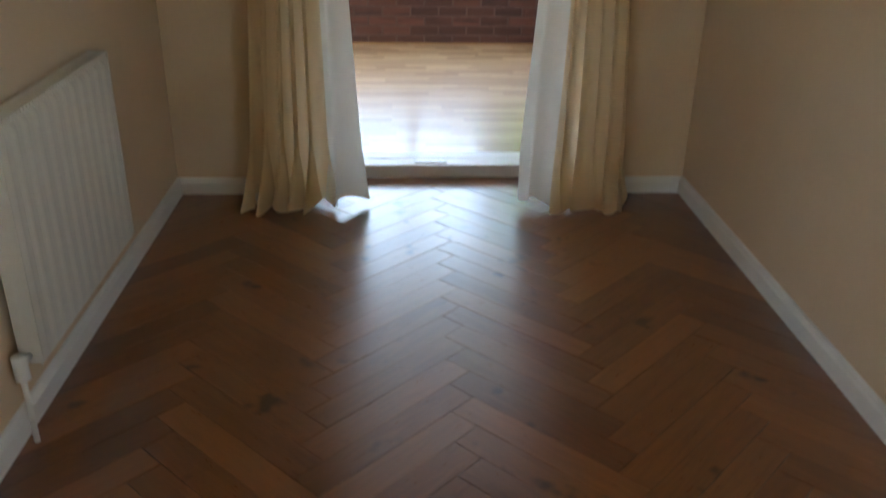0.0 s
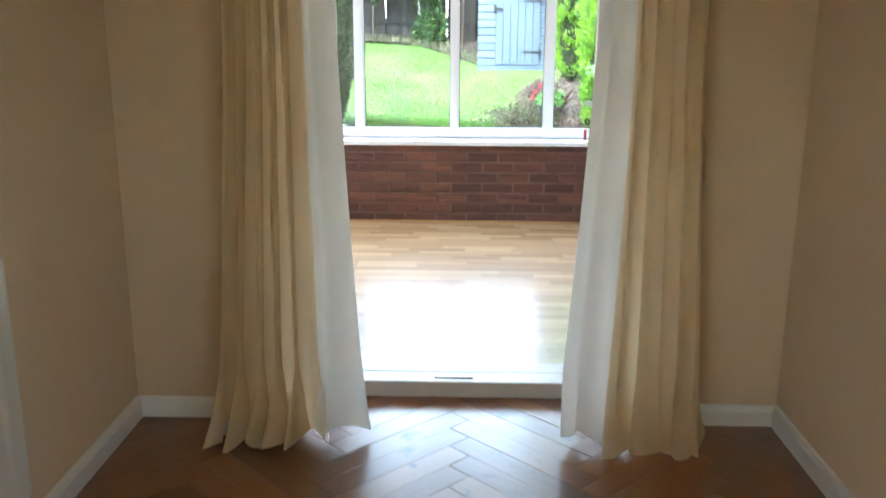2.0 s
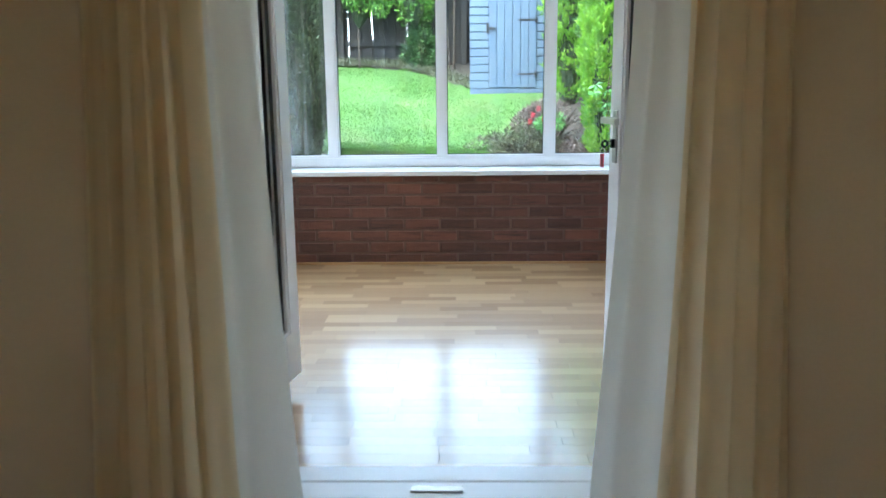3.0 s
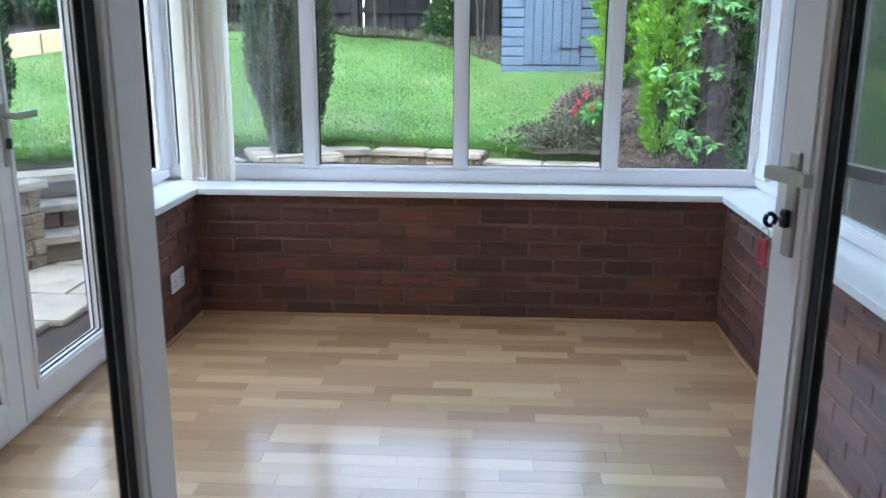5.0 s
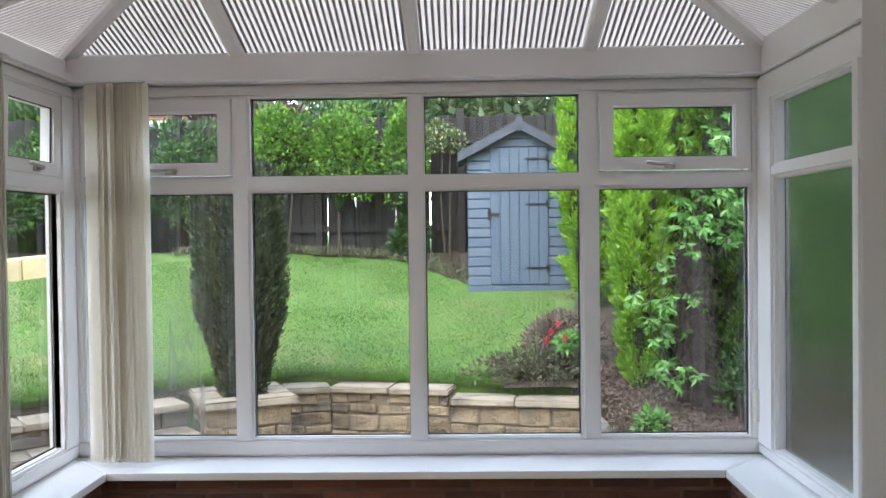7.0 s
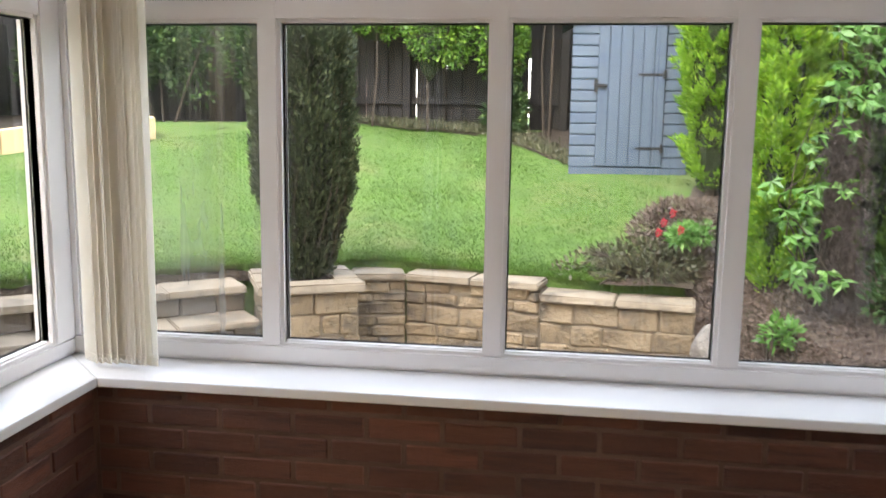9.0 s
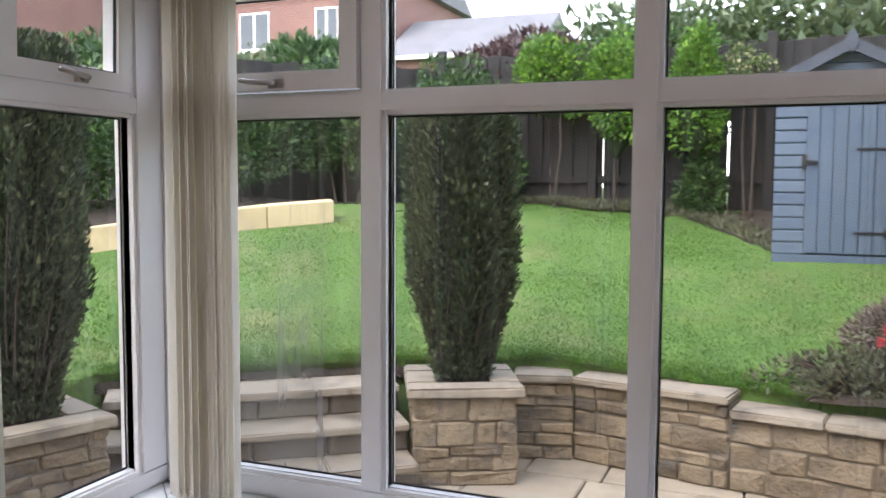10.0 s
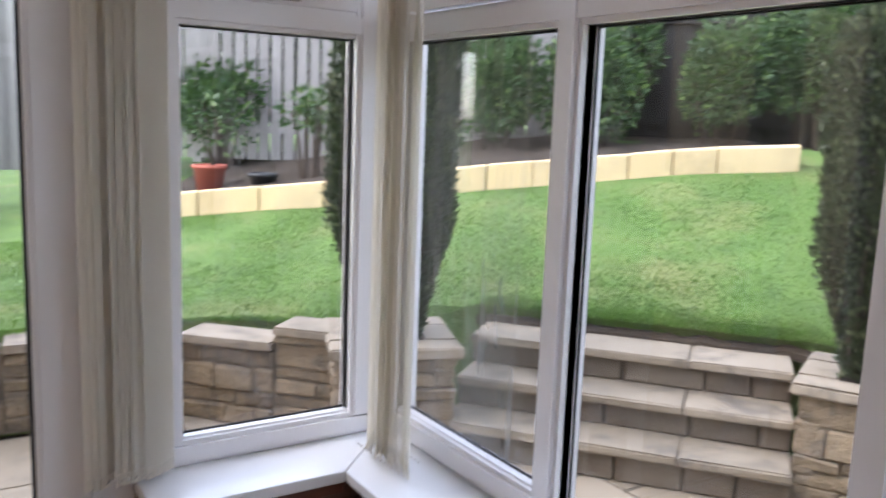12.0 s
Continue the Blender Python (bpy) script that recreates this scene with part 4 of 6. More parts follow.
# ---------------------------------------------------------------- conservatory things


def blind_stack(at, count, along, label, z0, z1, seed, turn, gap=0.0175):
    """Vertical blind slats drawn together edge to edge; along is the unit way of the track."""
    r = random.Random(seed)
    b = thing("vertical_blind", at, label, "blind", "vertical blinds drawn back")
    t = Vector(along)
    ang0 = math.atan2(t.y, t.x)
    me = mesh_from("slat", boxes((-0.0008, 0.0008, -0.0445, 0.0445, 0, z1 - z0), bevel=0), slat_mat)
    wt = mesh_from("weight", boxes((-0.002, 0.002, -0.043, 0.043, 0, 0.028), bevel=0.0008), slat_mat)
    for k in range(count):
        p = Vector(at) + t * (k - (count - 1) / 2) * gap
        m = Matrix.Translation((p.x, p.y, z0)) @ Matrix.Rotation(ang0 + radians(turn + r.uniform(-12, 12)), 4, "Z") @ Matrix.Rotation(radians(r.uniform(-0.5, 0.5)), 4, "X")
        s = piece("slat", me, b, m)
        piece("weight", wt, b, m @ Matrix.Translation((0, 0, -0.002)))
    # bead chain linking the feet of the slats
    for side in (-0.038, 0.038):
        bm = bmesh.new()
        n = Vector((-t.y, t.x, 0)) * side
        pts = [Vector(at) * 1.0 + t * ((k / 2 - (count - 1) / 2) * gap) + n + Vector((0, 0, z0 - at[2] + (0.012 if k % 2 else 0.022))) for k in range(2 * count - 1)]
        tube(bm, pts, 0.0016, 5)
        part("bead_chain", bm, white_plastic, b)
    bm = boxes((-gap * count / 2 - 0.01, gap * count / 2 + 0.01, -0.016, 0.016, z1 + 0.004, z1 + 0.010), m=Matrix.Translation((at[0], at[1], 0)) @ Matrix.Rotation(ang0, 4, "Z"))
    part("carrier_rail", bm, white_plastic, b)
    return b


blind_stack((-1.150, 3.415, SZ), 12, (1, 0, 0), "cream vertical blind slats gathered beside the end window", 0.618, 2.09, 3, 60)
blind_stack((-1.305, 2.825, SZ), 10, (0, 1, 0), "cream vertical blind slats gathered beside the garden door", 0.625, 2.09, 5, -55, 0.0150)

# key with a red tag in the open French door
door_m = leaf.matrix_basis.copy()
key = thing("key", door_m @ Vector((LEAF - 0.057, 0.05, 0.892)), "black headed key with a red tag in the door lock", "key")


def at_door(x0, x1, y0, y1, z0, z1, bevel=0.0):
    bm = boxes((x0, x1, y0, y1, z0, z1), bevel=bevel, m=None, segments=2)
    bmesh.ops.transform(bm, matrix=door_m, verts=bm.verts)
    return bm


kx = LEAF - 0.057
part("key_blade", at_door(kx - 0.0015, kx + 0.0015, 0.040, 0.066, 0.888, 0.897), nickel, key)
bm = bmesh.new()
ring = [(kx, 0.072 + 0.010 * math.cos(a), 0.892 + 0.011 * math.sin(a)) for a in [k * math.tau / 16 for k in range(17)]]
tube(bm, ring, 0.0045, 8)
bmesh.ops.transform(bm, matrix=door_m, verts=bm.verts)
part("key_head", bm, iron_mat, key, "black plastic key head", True)
bm = bmesh.new()
tube(bm, [(kx, 0.080 + 0.009 * math.cos(a), 0.866 + 0.011 * math.sin(a)) for a in [k * math.tau / 14 for k in range(15)]], 0.0011, 6)
bmesh.ops.transform(bm, matrix=door_m, verts=bm.verts)
part("split_ring", bm, nickel, key)
bm = boxes((kx - 0.012, kx + 0.012, 0.079, 0.083, 0.848, 0.857), (kx - 0.012, kx + 0.012, 0.079, 0.083, 0.808, 0.812), (kx - 0.012, kx - 0.008, 0.079, 0.083, 0.812, 0.848), (kx + 0.008, kx + 0.012, 0.079, 0.083, 0.812, 0.848))
bmesh.ops.transform(bm, matrix=door_m, verts=bm.verts)
tag = part("tag", bm, red_plastic, key, "red plastic key tag frame")
part("label_window", at_door(kx - 0.0078, kx + 0.0078, 0.0802, 0.0816, 0.8125, 0.8475), red_film, tag, "clear pinkish plastic over the label")


# ---------------------------------------------------------------- floor pieces and bricks


def clip_to(poly, x0, x1, y0, y1):
    for axis, lim, keep in ((0, x0, 1), (0, x1, -1), (1, y0, 1), (1, y1, -1)):
        res = []
        for i, p in enumerate(poly):
            q = poly[(i + 1) % len(poly)]
            a, b = (p[axis] - lim) * keep, (q[axis] - lim) * keep
            if a >= 0:
                res.append(p)
            if (a > 0) != (b > 0) and a != b:
                t = a / (a - b)
                res.append((p[0] + (q[0] - p[0]) * t, p[1] + (q[1] - p[1]) * t))
        poly = res
        if len(poly) < 3:
            return []
    return poly


def slab_mesh(bm, poly, z0, z1, inset, m=None):
    """A flat piece with slightly eased upper edges."""
    cx, cy = sum(p[0] for p in poly) / len(poly), sum(p[1] for p in poly) / len(poly)

    def ring(z, e):
        out = []
        for x, y in poly:
            d = math.hypot(x - cx, y - cy) or 1
            v = Vector((x - (x - cx) / d * e, y - (y - cy) / d * e, z))
            out.append(bm.verts.new(m @ v if m is not None else v))
        return out
    a, b, c = ring(z0, 0), ring(z1 - inset, 0), ring(z1, inset * 1.5)
    n = len(poly)
    for lo, hi in ((a, b), (b, c)):
        for i in range(n):
            bm.faces.new((lo[i], lo[(i + 1) % n], hi[(i + 1) % n], hi[i]))
    bm.faces.new(c)


PW, PM = 0.095, 6                         # block width, and blocks across one length
rest = bmesh.new()
whole = {}
r2 = math.sqrt(0.5)


def block_of(a0, a1, b0, b1):
    """A block given along the two diagonals of the room, in block widths."""
    quad = [(a0, b0), (a1, b0), (a1, b1), (a0, b1)]
    pts = [((a - b) * PW * r2 - 0.29, (a + b) * PW * r2 - 1.21) for a, b in quad]
    poly = clip_to(pts, RX0 + 0.004, RX1 - 0.004, RY0, 0.198)
    if not poly:
        return
    cx, cy = sum(p[0] for p in poly) / len(poly), sum(p[1] for p in poly) / len(poly)
    turn = 45 if a1 - a0 > b1 - b0 else 135
    lift = random.uniform(-0.0006, 0.0006)
    if cy < -2.55:
        slab_mesh(rest, poly, -0.012, 0.0, 0.0008)
        return
    m = Matrix.Translation((cx, cy, lift)) @ Matrix.Rotation(radians(turn), 4, "Z")
    inv = m.inverted()
    local = [(inv @ Vector((x, y, 0)))[:2] for x, y in poly]
    local = [(x * (1 - 0.0012 / max(abs(x), 0.02)), y * (1 - 0.0008 / max(abs(y), 0.02))) for x, y in local]
    full = len(poly) == 4 and abs((max(p[0] for p in local) - min(p[0] for p in local)) - PW * PM) < 0.004
    if full and "m" in whole:
        me = whole["m"]
    else:
        bm = bmesh.new()
        slab_mesh(bm, local, -0.012, 0.0, 0.0009)
        me = mesh_from("parquet_block", bm, parquet_oak)
        if full:
            whole["m"] = me
    piece("parquet_block", me, parquet_floor, m)


for s in range(-70, 70):
    for t in range(-5, 6):
        block_of(s + 2 * PM * t, s + 2 * PM * t + PM, s, s + 1)
        c = s + 2 * PM * t
        block_of(c, c + 1, s - 2 * PM + 1, s - PM + 1)
tagged(part("parquet_rest", rest, parquet_rest, parquet_floor), kind="stuff")

SW = 0.0665                               # laminate strips
strips = {}
rr = random.Random(11)
y = 0.404
while y < 3.34:
    x = -1.43 - rr.uniform(0.0, 0.4)
    while x < 1.43:
        ln = rr.choice((0.30, 0.36, 0.42, 0.48))
        x0, x1 = max(x, -1.43), min(x + ln, 1.43)
        y1 = min(y + SW, 3.55)
        if x1 - x0 > 0.02:
            cx, cy, hx, hy = (x0 + x1) / 2, (y + y1) / 2, (x1 - x0) / 2 - 0.0003, (y1 - y) / 2 - 0.0003
            quad = [(-hx, -hy), (hx, -hy), (hx, hy), (-hx, hy)]
            k = (round(hx, 3), round(hy, 3))
            if k not in strips:
                bm = bmesh.new()
                slab_mesh(bm, quad, -0.006, 0.0, 0.0003)
                strips[k] = mesh_from("floor_strip", bm, laminate_oak)
            piece("floor_strip", strips[k], cons_floor, Matrix.Translation((cx, cy, 0)))
        x += ln
    y += SW

brick_kinds = {}


def brick_mesh(w, h):
    k = (round(w, 3), round(h, 3))
    if k not in brick_kinds:
        bm = boxes((-k[0] / 2, k[0] / 2, 0.0, 0.06, -k[1] / 2, k[1] / 2), bevel=0.004)
        for v in bm.verts:
            v.co += Vector((rr.uniform(-1, 1) * 0.0008, rr.uniform(0, 1) * 0.0008, rr.uniform(-1, 1) * 0.0008))
        brick_kinds[k] = mesh_from("brick", bm, brick_mat)
    return brick_kinds[k]


def lay_bricks(wall, origin, way, length, first=0.0, face_turn=0.0):
    """Stretcher bond along way from origin, faces towards the room."""
    d = Vector(way)
    rot = Matrix.Rotation(math.atan2(d.y, d.x), 4, "Z")
    z = 0.004
    course = 0
    while z < BZ - 0.02:
        h = min(0.062, BZ - 0.002 - z)
        s = -(0.1125 if course % 2 else 0.0) - first
        while s < length - 0.01:
            a, b = max(s, 0.0) + 0.0065, min(s + 0.225, length) - 0.0065
            if b - a > 0.03:
                p = Vector(origin) + d * ((a + b) / 2)
                out = rr.uniform(-0.0015, 0.0015)
                m = Matrix.Translation((p.x, p.y, z + h / 2)) @ rot @ Matrix.Translation((0, out, 0))
                piece("brick", brick_mesh(b - a, h), wall, m)
            s += 0.225
        z += 0.075
        course += 1


lay_bricks(wall_back, (-BX, BY, 0), (1, 0, 0), 2 * BX, 0.05)
lay_bricks(wall_left, (-BX, 2.862, 0), (0, 1, 0), BY - 2.862 - 0.004, 0.10)
lay_bricks(wall_left, (-1.44, 2.850, 0), (1, 0, 0), 1.44 - BX, 0.0)
lay_bricks(wall_right, (BX, BY - 0.004, 0), (0, -1, 0), BY - 0.41, 0.03)

# ---------------------------------------------------------------- garden: walls, steps, paving
sr = random.Random(21)


def rough_block(w, d, h, rough=0.018):
    """A split-faced stone, its outline uneven and its edges worn. Stands on z=0, front at y=0, centred on x."""
    bm = bmesh.new()
    box(bm, -w / 2, w / 2, 0, d, 0, h)
    for v in bm.verts:
        v.co += Vector((sr.uniform(-1, 1) * rough * 0.5, sr.uniform(-1, 1) * rough, sr.uniform(-1, 1) * rough * 0.4))
    bmesh.ops.bevel(bm, geom=list(bm.edges), offset=min(0.011, h * 0.14), segments=1, affect="EDGES")
    return bm


def stone_course_face(parent, p, q, z0, z1, proud=0.0):
    """Random-coursed stones on one wall face from p to q; the face looks to the right of that way."""
    p, q = Vector((*p, 0)), Vector((*q, 0))
    d = (q - p).normalized()
    length = (q - p).length
    rot = Matrix.Rotation(math.atan2(d.y, d.x), 4, "Z")
    z = z0
    while z < z1 - 0.03:
        h = min(sr.choice((0.06, 0.08, 0.10, 0.13)), z1 - z)
        if z1 - (z + h) < 0.04:
            h = z1 - z
        s = 0.0
        while s < length - 0.02:
            w = min(sr.uniform(0.11, 0.32), length - s)
            if length - (s + w) < 0.07:
                w = length - s
            bm = rough_block(w - 0.006, 0.09, h - 0.006)
            m = Matrix.Translation(p + d * (s + w / 2) + Vector((0, 0, z + 0.005))) @ rot @ Matrix.Translation((0, sr.uniform(-0.008, 0.006) - proud, 0))
            piece("stone", mesh_from("stone", bm, stone_mat), parent, m)
            s += w
        z += h


def quad_slab(poly, z0, z1, material, name, parent, bevel=0.010, wobble=0.004):
    bm = bmesh.new()
    cx, cy = sum(p[0] for p in poly) / len(poly), sum(p[1] for p in poly) / len(poly)
    lo = [bm.verts.new((x - cx, y - cy, 0)) for x, y in poly]
    hi = [bm.verts.new((x - cx, y - cy, z1 - z0)) for x, y in poly]
    bm.faces.new(lo)
    bm.faces.new(hi)
    n = len(poly)
    for i in range(n):
        bm.faces.new((lo[i], lo[(i + 1) % n], hi[(i + 1) % n], hi[i]))
    bmesh.ops.recalc_face_normals(bm, faces=bm.faces)
    bmesh.ops.bevel(bm, geom=list(bm.edges), offset=bevel, segments=2, affect="EDGES")
    for v in bm.verts:
        v.co += Vector((sr.uniform(-1, 1), sr.uniform(-1, 1), sr.uniform(-1, 1) * 0.5)) * wobble
    return piece(name, mesh_from(name, bm, material), parent, Matrix.Translation((cx, cy, z0)))


def turned(cx, cy, ang, pts):
    c, s = math.cos(radians(ang)), math.sin(radians(ang))
    return [(cx + x * c - y * s, cy + x * s + y * c) for x, y in pts]


def pier(cx, cy, ang, half, top, label):
    """A square stone planter with a four-slab coping round an open bed of soil."""
    p = thing("stone_planter", (cx, cy, PAVE), label, "planter", "stone planters beside the steps")
    b = half - 0.035
    core = turned(cx, cy, ang, [(-b + 0.016, -b + 0.016), (b - 0.016, -b + 0.016), (b - 0.016, b - 0.016), (-b + 0.016, b - 0.016)])
    bm = bmesh.new()
    lo = [bm.verts.new((x, y, PAVE)) for x, y in core]
    hi = [bm.verts.new((x, y, top - 0.06)) for x, y in core]
    bm.faces.new(lo), bm.faces.new(hi)
    for i in range(4):
        bm.faces.new((lo[i], lo[(i + 1) % 4], hi[(i + 1) % 4], hi[i]))
    part("core", bm, wall_mortar, p)
    fc = turned(cx, cy, ang, [(-b, -b), (b, -b), (b, b), (-b, b)])
    for i in range(4):
        stone_course_face(p, fc[i], fc[(i + 1) % 4], PAVE, top - 0.058)
    h, k = half, half - 0.17
    for quad in ([(-h, -h), (h, -h), (h, -k), (-h, -k)], [(-h, k), (h, k), (h, h), (-h, h)], [(-h, -k + 0.004), (-k, -k + 0.004), (-k, k - 0.004), (-h, k - 0.004)], [(k, -k + 0.004), (h, -k + 0.004), (h, k - 0.004), (k, k - 0.004)]):
        quad_slab(turned(cx, cy, ang, quad), top - 0.058, top, cap_mat, "coping_slab", p)
    so = turned(cx, cy, ang, [(-k, -k), (k, -k), (k, k), (-k, k)])
    bm = bmesh.new()
    bm.faces.new([bm.verts.new((x, y, top - 0.03)) for x, y in so])
    bmesh.ops.subdivide_edges(bm, edges=bm.edges[:], cuts=6, use_grid_fill=True)
    for v in bm.verts:
        v.co.z += sr.uniform(-0.012, 0.012)
    part("soil", bm, soil_mat, p, "dark soil with leaf litter")
    return p


P1, P2 = (-1.365, 6.05), (-2.98, 4.46)
pier(*P1, 26, 0.32, 0.40, "buff stone planter with coping, beside the garden steps")
pier(*P2, 68, 0.32, 0.40, "buff stone planter with coping, at the far side of the steps")


def retaining_wall(points, tops, label):
    """A low stone wall along points, with coping slabs that step down where the tops change."""
    w = thing("retaining_wall", (*points[0], PAVE), label, "garden wall")
    for (p, q), top in zip(zip(points, points[1:]), tops):
        pv, qv = Vector((*p, 0)), Vector((*q, 0))
        d = (qv - pv).normalized()
        nrm = Vector((-d.y, d.x, 0))
        a, b = pv + nrm * 0.016, qv + nrm * 0.016
        bm = bmesh.new()
        base = [a, b, b + nrm * 0.2, a + nrm * 0.2]
        lo = [bm.verts.new((v.x, v.y, PAVE)) for v in base]
        hi = [bm.verts.new((v.x, v.y, top - 0.055)) for v in base]
        bm.faces.new(lo), bm.faces.new(hi)
        for i in range(4):
            bm.faces.new((lo[i], lo[(i + 1) % 4], hi[(i + 1) % 4], hi[i]))
        part("core", bm, wall_mortar, w)
        stone_course_face(w, p, q, PAVE, top - 0.05)
        length = (qv - pv).length
        n = max(1, round(length / 0.52))
        for i in range(n):
            c0, c1 = pv + d * (length * i / n + 0.003), pv + d * (length * (i + 1) / n - 0.003)
            f, k = nrm * -0.035, nrm * 0.235
            quad_slab([tuple((c0 + f)[:2]), tuple((c1 + f)[:2]), tuple((c1 + k)[:2]), tuple((c0 + k)[:2])], top - 0.048, top, cap_mat, "coping_slab", w)
    return w


retaining_wall([(-1.14, 6.36), (-0.80, 6.46), (0.09, 6.27)], (0.366, 0.365), "buff stone retaining wall with coping below the lawn")
retaining_wall([(0.095, 6.275), (1.02, 6.12)], (0.30,), "lower stretch of buff stone retaining wall with coping")
retaining_wall([(-3.34, 3.99), (-3.10, 4.20)], (0.40,), "short high stretch of stone wall beside the planter")
retaining_wall([(-3.95, 0.6), (-3.88, 1.75), (-3.85, 2.8), (-3.74, 3.62), (-3.345, 3.985)], (0.31, 0.31, 0.31, 0.31), "long curving stone retaining wall beside the terrace")

# three broad steps up to the lawn
st = thing("garden_steps", (-2.0, 5.05, PAVE), "three broad stone steps with slab treads up to the lawn", "steps")
u, nrm = Vector((0.787, 0.617, 0)), Vector((-0.617, 0.787, 0))
front = Vector((-2.03, 5.055, 0))
for k, z in enumerate((0.025, 0.185, 0.345)):
    f = front + nrm * 0.235 * k
    half = 0.80
    deep = 0.34
    xs4 = [-half, -half + 0.56, -half + 1.12, half]
    for a, b in zip(xs4, xs4[1:]):
        pts = [f + u * (a + 0.003), f + u * (b - 0.003), f + u * (b - 0.003) + nrm * deep, f + u * (a + 0.003) + nrm * deep]
        quad_slab([tuple(p[:2]) for p in pts], z - 0.045, z, cap_mat, "tread_slab", st, 0.008)
    z_lo = PAVE if k == 0 else 0.025 + 0.16 * (k - 1)
    s = -half
    while s < half - 0.05:
        w = min(sr.choice((0.22, 0.31, 0.40)), half - s)
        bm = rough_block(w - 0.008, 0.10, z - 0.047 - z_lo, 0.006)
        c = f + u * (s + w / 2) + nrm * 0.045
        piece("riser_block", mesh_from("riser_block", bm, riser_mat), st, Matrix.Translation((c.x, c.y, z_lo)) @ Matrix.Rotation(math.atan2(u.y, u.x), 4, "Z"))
        s += w
    bm = bmesh.new()
    pts = [f + u * -half + nrm * 0.12, f + u * half + nrm * 0.12, f + u * half + nrm * 0.36, f + u * -half + nrm * 0.36]
    lo = [bm.verts.new((p.x, p.y, PAVE)) for p in pts]
    hi = [bm.verts.new((p.x, p.y, z - 0.047)) for p in pts]
    bm.faces.new(lo), bm.faces.new(hi)
    for i in range(4):
        bm.faces.new((lo[i], lo[(i + 1) % 4], hi[(i + 1) % 4], hi[i]))
    part("core", bm, wall_mortar, st)

# bare soil edge where the lawn meets the top step
bm = bmesh.new()
back = front + nrm * (0.235 * 2 + 0.335)
rows2 = []
for i in range(41):
    p = back + u * (-0.95 + 1.9 * i / 40)
    j = 0.02 * noise.noise((i * 0.45, 0, 3))
    rows2.append([bm.verts.new((p.x - nrm.x * (0.02 - j) + nrm.x * a, p.y - nrm.y * (0.02 - j) + nrm.y * a, zz + j)) for a, zz in ((0, 0.32), (0.008, 0.36), (0.03, 0.375), (0.07, 0.38))])
for r0, r1 in zip(rows2, rows2[1:]):
    for k in range(3):
        bm.faces.new((r0[k], r1[k], r1[k + 1], r0[k + 1]))
structure("soil_edge", bm, soil_mat, "dark soil edge between lawn and top step", "soil")

# paving slabs on the terrace
pave = structure("pavement", boxes((-8.5, 4.5, 0.41, 3.2, PAVE - 0.043, PAVE - 0.035), (-8.5, 4.5, 3.2, 3.9, PAVE - 0.043, PAVE - 0.035), (-3.4, 4.5, 3.9, 6.5, PAVE - 0.043, PAVE - 0.035)), soil_mat,
                 "buff sandstone paving slabs on the terrace", "pavement")
y = 0.44
row = 0
while y < 6.5:
    dy = (0.45, 0.60, 0.45, 0.60)[row % 4]
    x = -8.0 + (0.23 if row % 2 else 0.0)
    while x < 4.2:
        dx = sr.choice((0.45, 0.60, 0.60, 0.75))
        cx, cy = x + dx / 2, y + dy / 2
        inside_house = -1.52 < x + dx and x < 1.52 and y < 3.62
        if not inside_house and cy < float(np.interp(cx, *GROUND_EDGE)) + 0.33:
            quad_slab([(x + 0.005, y + 0.005), (x + dx - 0.005, y + 0.005), (x + dx - 0.005, y + dy - 0.005), (x + 0.005, y + dy - 0.005)], PAVE - 0.034, PAVE + sr.uniform(-0.003, 0.003), paving_mat, "paving_slab", pave, 0.006, 0.0015)
        x += dx
    y += dy
    row += 1

# yellow edging blocks round the lawn, with a planting bed behind
EDGE = [(-6.95, 4.15), (-6.62, 4.60), (-5.85, 5.42), (-5.1, 6.55), (-4.33, 7.40), (-3.9, 7.95), (-3.52, 8.48)]
kerb = thing("lawn_edging", (*EDGE[2], lawn_z(*EDGE[2])), "pale yellow concrete edging blocks along the lawn", "edging")
for p, q in zip(EDGE, EDGE[1:]):
    pv, qv = Vector((*p, 0)), Vector((*q, 0))
    d = (qv - pv).normalized()
    length = (qv - pv).length
    n = max(1, round(length / 0.45))
    for i in range(n):
        a, b = pv + d * (length * i / n + 0.004), pv + d * (length * (i + 1) / n - 0.004)
        nn = Vector((-d.y, d.x, 0)) * 0.07
        mid = (a + b) / 2
        z = lawn_z(mid.x, mid.y)
        block = quad_slab([tuple(a[:2]), tuple(b[:2]), tuple((b + nn)[:2]), tuple((a + nn)[:2])], z - 0.12, z + 0.21, edging_mat, "edging_block", kerb, 0.008, 0.003)
        for v in block.data.vertices:
            v.co.z += lawn_z(mid.x + v.co.x, mid.y + v.co.y) - z
bm = bmesh.new()
inner, outer = [], []
for x, y in EDGE:
    inner.append(bm.verts.new((x - 0.04, y + 0.03, lawn_z(x, y) + 0.16)))
    outer.append(bm.verts.new((x - 1.9, y + 1.5, lawn_z(x - 1.9, y + 1.5) + 0.06)))
for i in range(len(EDGE) - 1):
    bm.faces.new((inner[i], inner[i + 1], outer[i + 1], outer[i]))
bmesh.ops.subdivide_edges(bm, edges=bm.edges[:], cuts=5, use_grid_fill=True)
for v in bm.verts:
    v.co.z += noise.noise(v.co * 2.5) * 0.05
structure("planting_bed", bm, soil_mat, "raised bed of dark soil behind the edging", "planting bed")
# worn soil strip along the back fence and under the hedge
bm = bmesh.new()
strip = [(-3.6, 8.55), (-2.9, 9.6), (-2.1, 10.4), (-1.2, 10.5), (-0.55, 10.35), (-0.05, 9.75), (0.24, 9.2)]
